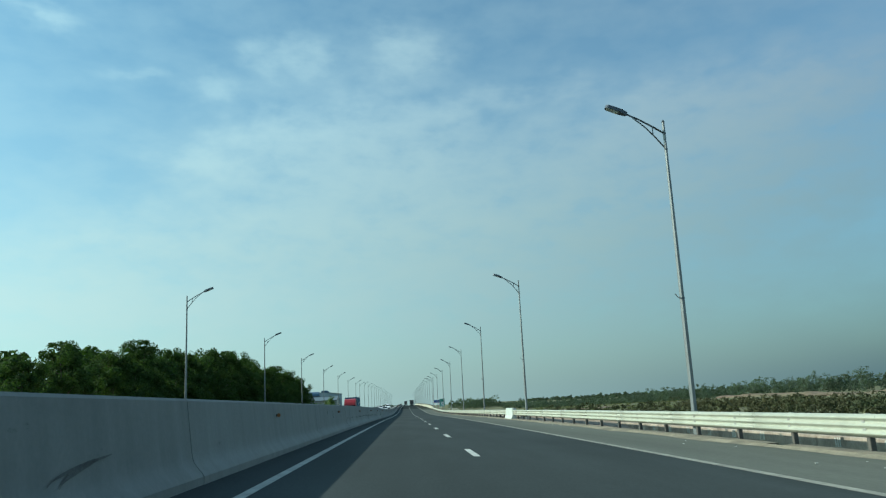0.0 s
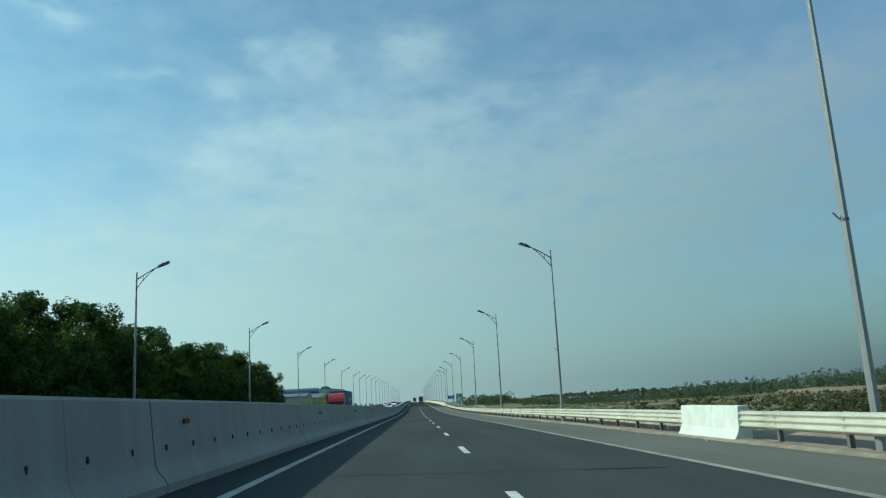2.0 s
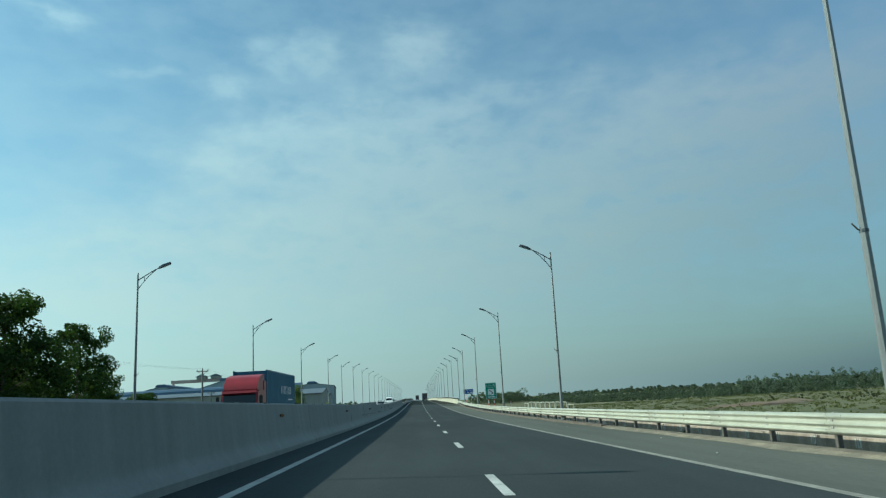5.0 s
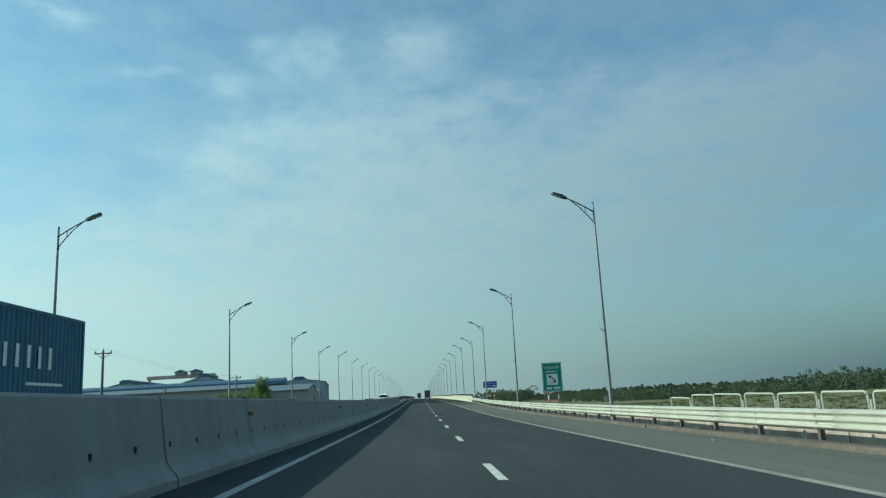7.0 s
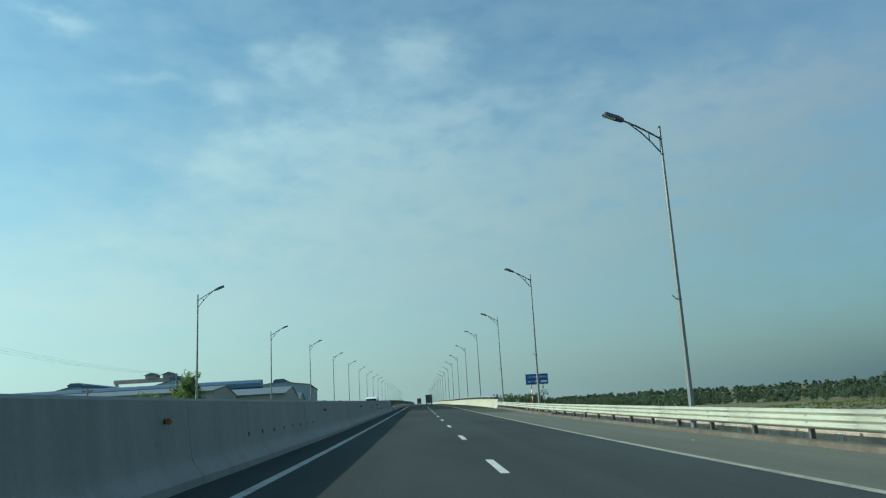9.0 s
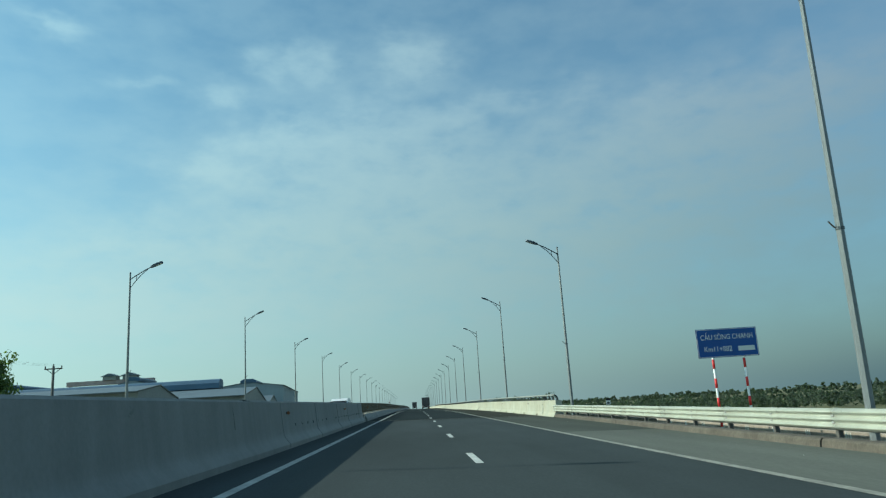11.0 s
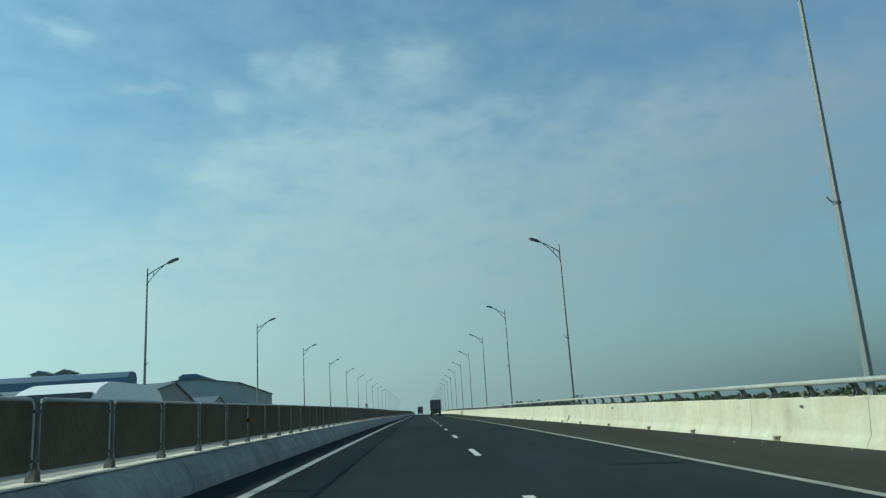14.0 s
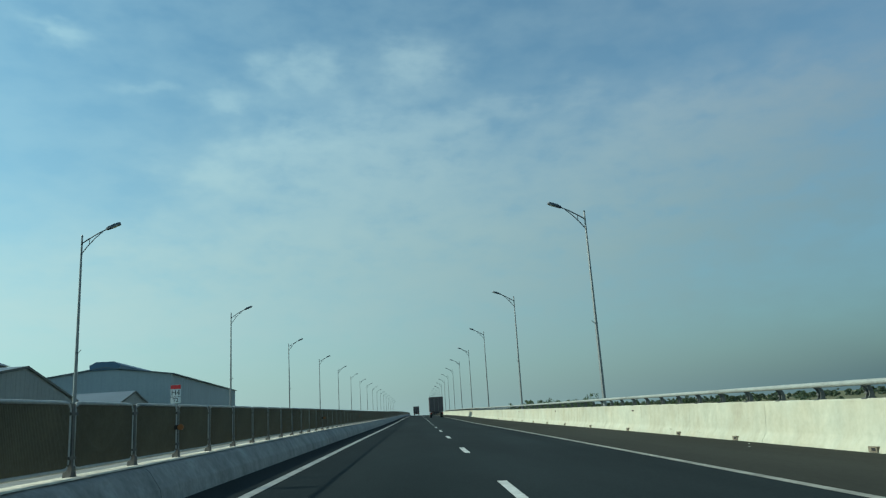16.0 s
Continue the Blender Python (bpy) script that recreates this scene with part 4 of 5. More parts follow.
for sgn, base, tall in ((1, LR, HR), (-1, LL, HL)):
    for k, y in enumerate(list(base) + [base[-1] + 31.6 * i for i in range(1, 13)]):
        top = level(y) + tall[min(k, len(tall) - 1)]
        if sgn > 0:
            top += -0.07 if y < 262 else 0.10
            x = 7.51 if y < 262 else 8.36
        else:
            x = -17.65 if y < 262 else -18.25
        m = pose(x, y, top - 10.5, random.uniform(-0.25, 0.25), random.uniform(-0.2, 0.2) + (0.5 if sgn > 0 and y < 262 else 0), 0 if sgn > 0 else 180)
        if first:
            lamp.matrix_world = m
            first = False
        else:
            copy_thing(lamp, m)

# ---- signs ----


def lettering(name, text, size, material, parent, x, y, z, wide=1.0, label=""):
    """Words standing upright, facing -y."""
    cu = bpy.data.curves.new(name, "FONT")
    cu.body, cu.size, cu.align_x, cu.align_y, cu.extrude = text, size, "CENTER", "CENTER", 0.002
    tmp = new(name + "_text", cu)
    bpy.context.view_layer.update()
    me = bpy.data.meshes.new_from_object(tmp.evaluated_get(bpy.context.evaluated_depsgraph_get()))
    bpy.data.objects.remove(tmp)
    me.materials.clear()
    me.materials.append(material)
    ob = new(name, me)
    ob.parent = parent
    ob.matrix_basis = Matrix.Translation((x, y, z)) @ Matrix.Rotation(radians(90), 4, "X") @ Matrix.Diagonal((wide, 1, 1, 1))
    return tagged(ob, label)


def banded_post(parent, x, y, z0, z1, band=0.3):
    z, i = z1, 0
    post = part("sign_post", tube(bmesh.new(), [(x, y, z0), (x, y, z1)], 0.040, 10), SIGN_WHITE, parent, "steel post banded red and white", smooth=True)
    while z - band > z0:
        if i % 2:
            part("red_band", tube(bmesh.new(), [(x, y, z - band), (x, y, z)], 0.0425, 10), SIGN_RED, post, smooth=True)
        z -= band
        i += 1
    return post


def plate(parent, x0, x1, z0, z1, sheet, border=0.03, edge_w=0.025):
    p = part("sign_plate", boxm(x0, x1, -0.02, 0.02, z0, z1, bevel=0.006), SIGN_BACK, parent, "aluminium plate")
    part("sign_face", boxm(x0 + 0.004, x1 - 0.004, -0.026, -0.021, z0 + 0.004, z1 - 0.004), sheet, p)
    for a, b, c, d in ((x0 + border, x1 - border, z0 + border, z0 + border + edge_w), (x0 + border, x1 - border, z1 - border - edge_w, z1 - border), (x0 + border, x0 + border + edge_w, z0 + border + edge_w, z1 - border - edge_w), (x1 - border - edge_w, x1 - border, z0 + border + edge_w, z1 - border - edge_w)):
        part("sign_border", boxm(a, b, -0.030, -0.0265, c, d), SIGN_WHITE, p)
    return p


sy = 199.0
sos = thing("emergency_sign", pose(8.0, sy, surf(8, sy), 0, 0, -2), "green emergency telephone sign on two red and white posts", "road sign")
zb = 0.40 - surf(8, sy)
face = plate(sos, -0.68, 0.68, zb, zb + 1.98, SIGN_GREEN)
lettering("lettering", "KHẨN CẤP", 0.25, SIGN_WHITE, face, 0, -0.031, zb + 1.62, 0.86)
lettering("lettering", "EMERGENCY", 0.17, SIGN_WHITE, face, 0, -0.031, zb + 1.36, 0.9)
inset = part("white_square", boxm(-0.38, 0.38, -0.031, -0.027, zb + 0.46, zb + 1.20), SIGN_WHITE, face, "white square with a telephone handset")
hand_pts = [(-0.22, 1.10), (-0.13, 1.11), (-0.08, 1.04), (0.06, 0.92), (0.14, 0.83), (0.22, 0.74), (0.26, 0.66), (0.20, 0.60), (0.10, 0.62), (0.06, 0.70), (0.09, 0.78), (0.0, 0.87), (-0.11, 0.97), (-0.16, 0.95), (-0.25, 0.99), (-0.26, 1.06)]
bm = bmesh.new()
extrude(bm, rounded([(x, zb + z) for x, z in hand_pts], 0.02, 2), "y", -0.036, -0.032)
part("handset_print", bm, SIGN_BLACK, inset)
lettering("lettering", "S.O.S", 0.19, SIGN_BLACK, inset, -0.08, -0.034, zb + 0.57, 0.9)
for i in range(10):
    if i not in (4,):
        x = -0.44 + 0.097 * i
        part("print_bar", boxm(x, x + 0.06, -0.031, -0.027, zb + 0.15, zb + 0.33), SIGN_WHITE, face)
for x in (-0.34, 0.34):
    banded_post(sos, x, 0.06, -1.6, zb + 1.6)

by = 255.1
blue = thing("bridge_name_sign", pose(8.95, by, surf(8.4, by), 0, 0, -2), "blue bridge name sign on two red and white posts", "road sign")
zb = 1.52 - surf(8.4, by)
face = plate(blue, -0.98, 0.98, zb, zb + 0.92, SIGN_BLUE, 0.02, 0.012)
lettering("lettering", "CẦU SÔNG CHANH", 0.235, SIGN_WHITE, face, 0, -0.031, zb + 0.64, 0.80)
lettering("lettering", "Km11+882", 0.235, SIGN_WHITE, face, -0.32, -0.031, zb + 0.26, 0.86)
part("print_bar", boxm(0.33, 0.86, -0.031, -0.027, zb + 0.18, zb + 0.33), SIGN_WHITE, face)
for x in (-0.5, 0.5):
    banded_post(blue, x, 0.06, -1.8, zb + 0.85)


def km_post(m, z, lines=("H4", "T2")):
    t = thing("distance_marker", m, "small white distance marker with a red top", "road marker", "distance markers")
    part("stem", boxm(-0.02, 0.02, 0.012, 0.04, -z, 0.1), GALV_DULL, t)
    p = part("marker_plate", boxm(-0.08, 0.08, -0.01, 0.01, 0.0, 0.29, bevel=0.004), SIGN_WHITE, t)
    part("red_cap", boxm(-0.08, 0.08, -0.014, -0.0105, 0.225, 0.286), SIGN_RED, p)
    part("rule", boxm(-0.08, 0.08, -0.014, -0.0105, 0.097, 0.105), SIGN_BLACK, p)
    if lines:
        lettering("lettering", lines[0], 0.118, SIGN_BLACK, p, 0, -0.012, 0.162, 0.95)
        lettering("lettering", lines[1], 0.09, SIGN_BLACK, p, 0, -0.012, 0.048, 0.95)
    else:
        for x in (-0.055, 0.015):
            part("print_bar", boxm(x, x + 0.04, -0.014, -0.0105, 0.125, 0.205), SIGN_BLACK, p)
            part("print_bar", boxm(x, x + 0.04, -0.014, -0.0105, 0.02, 0.085), SIGN_BLACK, p)
    return t


km_post(pose(FENCE, 346.93, surf(FENCE, 346.93) + 1.34), 0.70)
km_post(pose(9.3, 189.85, -0.27), 1.3, None)
y = 272.4
mk = thing("delineator_post", pose(9.35, y, surf(9, y)), "small black and white marker plate behind the guardrail", "road marker")
part("stem", boxm(-0.025, 0.025, 0.012, 0.05, -0.9, 0.9), GALV_DULL, mk)
pl = part("marker_plate", boxm(-0.12, 0.12, -0.01, 0.01, 0.76, 1.10, bevel=0.004), SIGN_WHITE, mk)
part("dark_band", boxm(-0.12, 0.12, -0.014, -0.0105, 0.99, 1.10), SIGN_BLACK, pl)
part("print_bar", boxm(-0.07, 0.07, -0.014, -0.0105, 0.81, 0.91), SIGN_BLACK, pl)


# tubular fence frames on the verge
verge_fence = thing("verge_fence", pose(0, 0, 0), "cream tubular steel fence in hooped frames behind the guardrail", "fence")
hoop = None
for k in range(0, 92):
    y = 14.0 + 2.32 * k
    if y > 226:
        break
    if 30 < y < 66:
        continue
    up_hill = ease(y, 150, 158) * (1 - ease(y, 175, 181))
    z = level(y) - 1.15 + 0.74 * up_hill
    if hoop is None:
        o = rounded([(0, -0.3), (0, 1.18), (2.1, 1.18), (2.1, -0.3)], 0.14, 4)[5:-5]
        hoop = part("hoop", tube(bmesh.new(), [(0, 0, -0.4)] + [(0, yy, zz) for yy, zz in o] + [(0, 2.1, -0.4)], 0.03, 8), RAILPAINT, verge_fence, smooth=True)
        rung = part("rung", tube(bmesh.new(), [(0, 0.02, 0.10), (0, 2.08, 0.10)], 0.022, 8), RAILPAINT, hoop)
        stake = part("stake", tube(bmesh.new(), [(0, -0.10, -0.4), (0, -0.10, 1.0)], 0.03, 8), RAILPAINT, hoop)
        made = hoop
    else:
        made = again("hoop", hoop, verge_fence)
        again("rung", rung, made)
        again("stake", stake, made)
    made.location = (9.25 if y < 181 else 9.5, y, z)
    made.rotation_euler = (random.uniform(-0.015, 0.015), random.uniform(-0.03, 0.03), random.uniform(-0.03, 0.03))

# ---- trees and growth ----
rng = np.random.default_rng(5)


def leaf_mesh(name, centres, radii, counts, size, material, squash=0.8):
    """Many small folded leaf sprays on the outside of clumps."""
    P, D = [], []
    for c, r, n in zip(centres, radii, counts):
        d = rng.normal(size=(n, 3))
        d /= np.linalg.norm(d, axis=1)[:, None]
        rad = r * rng.uniform(0.55, 1.06, n) ** 0.6
        P.append(np.asarray(c) + d * rad[:, None] * np.array([1, 1, squash]))
        D.append(d)
    P, D = np.concatenate(P), np.concatenate(D)
    n = len(P)
    face = D + np.array([0, 0, 0.3]) + 0.42 * rng.normal(size=(n, 3))
    face /= np.linalg.norm(face, axis=1)[:, None]
    u = np.cross(face, rng.normal(size=(n, 3)))
    u /= np.linalg.norm(u, axis=1)[:, None]
    v = np.cross(face, u)
    s = (size * rng.uniform(0.6, 1.4, n))[:, None]
    verts = np.stack([P - u * s, P + v * s * 0.55, P + u * s, P - v * s * 0.55], 1).reshape(-1, 3)
    me = bpy.data.meshes.new(name)
    me.vertices.add(4 * n)
    me.vertices.foreach_set("co", verts.ravel())
    me.loops.add(4 * n)
    me.loops.foreach_set("vertex_index", np.arange(4 * n))
    me.polygons.add(n)
    me.polygons.foreach_set("loop_start", np.arange(n) * 4)
    me.polygons.foreach_set("loop_total", np.full(n, 4))
    me.materials.append(material)
    me.update()
    me.validate()
    return new(name, me)


def tree(h, seed, full=1.0, size=0.098, leaf=LEAF):
    r = random.Random(seed)
    t = thing("tree", pose(0, 0, -80), "dense dark green broadleaf tree beside the motorway", "tree", "row of roadside trees")
    bm = bmesh.new()
    tube(bm, [(0, 0, -0.6), (0.1, 0.05, h * 0.25), (0.05, 0.2, h * 0.5), (0.2, 0.1, h * 0.86)], 0.17, 8, 0.03)
    part("trunk", bm, BARK, t, smooth=True)
    cs, rs, ns = [], [], []
    for i in range(18):
        a = i * 2.4 + r.uniform(-0.4, 0.4)
        f = i / 17
        z = h * (0.18 + 0.66 * f) + r.uniform(-0.3, 0.3)
        reach = 0.34 * h * (1.05 - 1.25 * max(0, f - 0.40)) * r.uniform(0.82, 1.05)
        tip = (reach * math.cos(a), reach * math.sin(a), z + 0.5)
        if i % 2:
            part("limb", tube(bmesh.new(), [(0.05, 0.1, z - reach * 0.45), (tip[0] * 0.55, tip[1] * 0.55, z - 0.1 * reach), tip], 0.055, 6, 0.012), BARK, t, smooth=True)
        for q in range(9):
            g = r.uniform(0.45, 1.05)
            cs.append((tip[0] * g + r.uniform(-0.7, 0.7), tip[1] * g + r.uniform(-0.7, 0.7), tip[2] + r.uniform(-0.8, 0.7)))
            rs.append(r.uniform(0.32, 0.72))
            ns.append(int((190 * rs[-1] ** 1.5 + 26) * full))
    for q in range(16):
        a, g = r.uniform(0, math.tau), r.uniform(0, 1.5)
        cs.append((g * math.cos(a), g * math.sin(a), h * r.uniform(0.86, 0.97) - 0.25 * g))
        rs.append(r.uniform(0.25, 0.55))
        ns.append(int(85 * full))
    for q in range(26):
        a, g = r.uniform(0, math.tau), r.uniform(0.0, 0.22)
        cs.append((g * h * math.cos(a), g * h * math.sin(a), h * r.uniform(0.10, 0.72)))
        rs.append(r.uniform(0.9, 1.4))
        ns.append(int(210 * full))
    crown = leaf_mesh("crown", cs, rs, ns, size, leaf)
    crown.parent = t
    return t


variants = [tree(10.2, 1), tree(9.4, 2), tree(10.8, 3), tree(8.6, 4)]
behind = tree(10.6, 5, 0.42, 0.19)
used = set()
spots = []
for row, (x0, step) in enumerate(((-23.5, 3.7), (-28.5, 6.0))):
    y = 27.0 + 1.7 * row
    while y < 172 - 10 * row:
        spots.append((x0 + random.uniform(-1.1, 1.1), y + random.uniform(-0.9, 0.9), row))
        y += step
TALL = ((20, 0.56), (36, 0.67), (46, 0.73), (56, 0.87), (66, 0.95), (76, 0.93), (86, 1.05), (97, 1.10), (110, 1.06), (122, 1.04), (132, 1.08), (140, 1.04), (148, 0.92), (158, 0.70), (166, 0.53), (174, 0.42))


def tallness(y):
    for (a, p), (b, q) in zip(TALL, TALL[1:]):
        if y <= b:
            return p + (q - p) * max(0, (y - a) / (b - a))
    return TALL[-1][1]


for i, (x, y, row) in enumerate(spots):
    v = behind if row else variants[(i * 7 + row) % 4]
    sc = random.uniform(0.94, 1.04) * tallness(y)
    m = pose(x, y, ground_z(x, y) - 0.1, random.uniform(-3, 3), random.uniform(-3, 3), random.uniform(0, 360))
    if v not in used:
        used.add(v)
        v.matrix_world = m @ Matrix.Scale(sc, 4)
    else:
        c = copy_thing(v, m)
        c.scale = (sc, sc, sc)
# lone young trees by the sheds
young = tree(6.0, 9, 0.36, 0.13, LEAF_YOUNG)
for k, (x, y, top, wide) in enumerate(((-29.2, 283, 5.3, 0.8), (-31.5, 285, 4.0, 0.7), (-33.4, 284, 3.0, 0.7), (-35.4, 285, 3.3, 0.75), (-37.3, 286, 3.0, 0.7), (-44, 302, 2.8, 0.6), (-30, 226, 1.6, 0.45), (-60, 338, 3.0, 0.6), (-34.5, 388, 2.2, 0.6), (-37, 330, 2.4, 0.5))):
    base = ground_z(x, y)
    c = copy_thing(young, pose(x, y, base, 0, 0, x * 40)) if k else young
    if not k:
        c.matrix_world = pose(x, y, base)
    c.scale = (wide, wide, (top - base) / 6.0)
    tagged(c, "small bushy light green tree by the sheds", "tree", "small trees by the sheds")


def wood(name, spots, label, material, n, size, kind="stuff", spread=0.42):
    cs, rs, ns = [], [], []
    for x, y, h in spots:
        g = ground_z(x, y)
        h *= random.choice((0.72, 0.82, 0.9, 0.96, 1.0, 1.14))
        for q in range(8):
            f = random.random() ** 0.8
            w = spread * h * (1 - 0.72 * f * f)
            cs.append((x + random.uniform(-w, w), y + random.uniform(-w, w), g + h * (0.10 + 0.82 * f)))
            rs.append(h * random.uniform(0.12, 0.25) * (1.15 - 0.68 * f))
            ns.append(n)
    return tagged(leaf_mesh(name, cs, rs, ns, size, material), label, name.replace("_", " "), kind=kind)


def belt(pts, step, depth, h0, h1):
    out = []
    for (xa, ya), (xb, yb) in zip(pts, pts[1:]):
        ln = math.hypot(xb - xa, yb - ya)
        for i in range(int(ln / step)):
            f = (i + random.random()) / (ln / step)
            nx, ny = (yb - ya) / ln, -(xb - xa) / ln
            o = random.uniform(0, depth)
            out.append((xa + (xb - xa) * f + nx * o, ya + (yb - ya) * f + ny * o, random.uniform(h0, h1) * (1.25 if random.random() < 0.07 else 1)))
    return out


wood("woodland", belt([(420, 60), (260, 190), (165, 290)], 0.62, 30, 5.8, 8.6), "belt of green woodland along the edge of the fields", LEAF_HAZED, 26, 0.32)
wood("woodland", belt([(165, 290), (140, 330)], 0.4, 24, 6.4, 8.2) + belt([(140, 330), (112, 375)], 0.4, 24, 5.0, 6.8), "lower belt of green woodland by the river", LEAF_HAZED, 26, 0.26)
wood("woodland", belt([(112, 375), (96, 450), (80, 520)], 0.5, 26, 2.5, 3.6) + belt([(80, 520), (76, 610), (84, 760)], 0.9, 24, 2.6, 3.8), "riverside trees and bushes beyond the bridge", LEAF_HAZED, 16, 0.34)
wood("woodland", belt([(900, -200), (640, 330), (430, 700), (300, 1100), (250, 1700)], 3.0, 60, 5.0, 8.0), "distant green woodland on the horizon", LEAF_HAZED, 20, 1.0)
wood("woodland", belt([(104, 288), (82, 345)], 0.55, 16, 2.7, 4.1) + belt([(82, 345), (66, 410), (58, 470)], 0.55, 16, 2.2, 3.3), "green thicket on the river bank", LEAF_HAZED, 34, 0.17)
wood("woodland", belt([(34, 640), (62, 700)], 0.5, 26, 6.5, 8.6), "green woodland on the far bank", LEAF_HAZED, 22, 0.34)
wood("woodland", belt([(-260, 300), (-330, 620), (-260, 1000), (-120, 1500)], 5, 50, 7, 11), "distant green trees behind the sheds", LEAF_HAZED, 20, 1.0)
wood("woodland", belt([(-20, 600), (-24, 700), (-30, 820)], 5, 12, 5, 7), "green trees beside the far end of the bridge", LEAF_HAZED, 40, 0.5)
wood("scrub", [(random.uniform(14, 30) + 0.12 * y, y, random.uniform(0.5, 1.5)) for y in np.linspace(-20, 120, 520)] + [(random.uniform(26, 48) + 0.2 * y, y, random.uniform(0.8, 2.3)) for y in np.linspace(-20, 185, 430)] + [(random.uniform(60, 190), random.uniform(40, 240), random.uniform(0.4, 1.4)) for _ in range(500)], "low scrubby bushes on rough ground", SCRUB, 18, 0.12, spread=0.95)
wood("scrub", [(random.uniform(19, 34), y, random.uniform(1.5, 2.9)) for y in np.linspace(15, 124, 150)], "thick dark scrub on the slope below the road", SCRUB, 36, 0.10, spread=0.7)
wood("scrub", [(edge(y) + random.uniform(1.2, 4.2), y, random.uniform(0.15, 0.45)) for y in np.linspace(-20, 280, 420) if not 32 < y < 66], "weeds and grass tufts behind the guardrail", SCRUB, 6, 0.08)
wood("scrub", [(random.uniform(12, 110), random.uniform(120, 320), random.uniform(0.12, 0.32)) for _ in range(2600)], "dry grass tussocks in the field", GRASS, 7, 0.10, spread=3.2)



def soil_bank(pts, width, high, label):
    """A rough heap of bare earth along a line."""
    bm = bmesh.new()
    rows = []
    for (xa, ya), (xb, yb) in zip(pts, pts[1:]):
        ln = math.hypot(xb - xa, yb - ya)
        n = int(ln / 2.0)
        nx, ny = (yb - ya) / ln, -(xb - xa) / ln
        for i in range(n):
            x, y = xa + (xb - xa) * i / n, ya + (yb - ya) * i / n
            row = []
            for j in range(9):
                o = (j / 8 - 0.5) * width
                px, py = x + nx * o, y + ny * o
                h = high * math.cos((j / 8 - 0.5) * math.pi) * math.sin(math.pi * min(1, len(rows) / 30 + 0.02) * 0.5) * (0.75 + 0.9 * noise.noise(Vector((px * 0.13, py * 0.13, 5)))) + 0.25 * noise.noise(Vector((px * 0.6, py * 0.6, 9)))
                row.append(bm.verts.new((px, py, ground_z(px, py) + (h if 0 < j < 8 else -0.5))))
            rows.append(row)
    for p, q in zip(rows, rows[1:]):
        for j in range(8):
            bm.faces.new((p[j], p[j + 1], q[j + 1], q[j]))
    return tagged(part("earth_bank", bm, RED_SOIL), label, "earth bank", kind="stuff")


RED_SOIL = mat("bare_red_soil", (0.19, 0.125, 0.085), 0.95, var=0.35, scale=0.12, fine=1.5, bump=0.8, col2=(0.13, 0.12, 0.07))
soil_bank([(36, 206), (44, 210), (52, 214), (60, 224)], 7, 1.0, "heap of bare reddish earth and rubble in the field")
soil_bank([(105, 40), (135, 150), (142, 240), (128, 300)], 16, 1.2, "long bank of brown earth before the woodland")

# ---- industrial sheds to the left ----


def shed_across(name, x_front, x_back, yc, half, eave, ridge, base, roof, wall, label, vent=None):
    """Ridge runs away from the road; the gable end faces the road. half, eave: the near and the far side of the ridge."""
    t = thing(name, pose(x_front, yc, base), label, "industrial shed")
    L, r = x_back - x_front, ridge - base
    (hn, hf), (en, ef) = half, (eave[0] - base, eave[1] - base)
    part("wall", extrude(bmesh.new(), [(-hn, 0), (hf, 0), (hf, ef), (0, r - 0.08), (-hn, en)], "x", L, 0), wall, t)
    for s, h, e in ((-1, hn, en), (1, hf, ef)):
        drop = 0.5 * (r - e) / h
        o = [(s * (h + 0.5), e - drop), (0, r), (0, r + 0.09), (s * (h + 0.5), e - drop + 0.09)]
        part("roof", extrude(bmesh.new(), o, "x", L - 0.4, 0.10), roof, t, "metal sheet roof slope")
        # dark flashing along the gable's rake
        o = [(s * (h + 0.5), e - drop - 0.12), (0, r - 0.12), (0, r + 0.12), (s * (h + 0.5), e - drop + 0.12)]
        part("rake_trim", extrude(bmesh.new(), o, "x", 0.105, 0.16), BRACKET, t, "dark metal edge trim")
    part("gutter", boxm(L, 0.1, -hn - 0.62, -hn - 0.48, en - 0.28, en - 0.10), BRACKET, t, "dark gutter")
    bm = bmesh.new()
    for i in range(int((hn + hf) / 0.8)):
        y = -hn + 0.4 + 0.8 * i
        z = (en + (r - en) * (1 + y / hn) if y < 0 else ef + (r - ef) * (1 - y / hf)) - 0.15
        box(bm, 0.0, 0.008, y - 0.012, y + 0.012, 0, z)
    part("cladding_rib", bm, wall, t)
    bm = bmesh.new()
    for i in range(int(-L / 1.0)):
        x = L + 0.5 + 1.0 * i
        box(bm, x - 0.03, x + 0.03, -hn - 0.035, -hn, 0, en - 0.1)
    part("cladding_rib", bm, wall, t)
    if vent:
        a, b, w, h = vent
        o = [(-w, 0), (w, 0), (w, h * 0.55), (w * 0.7, h * 0.9), (0, h), (-w * 0.7, h * 0.9), (-w, h * 0.55)]
        part("ridge_vent", extrude(bmesh.new(), [(y, z + r - 0.2) for y, z in o], "x", a, b), ROOF_BLUE, t, "long blue rounded ridge vent")
    return t


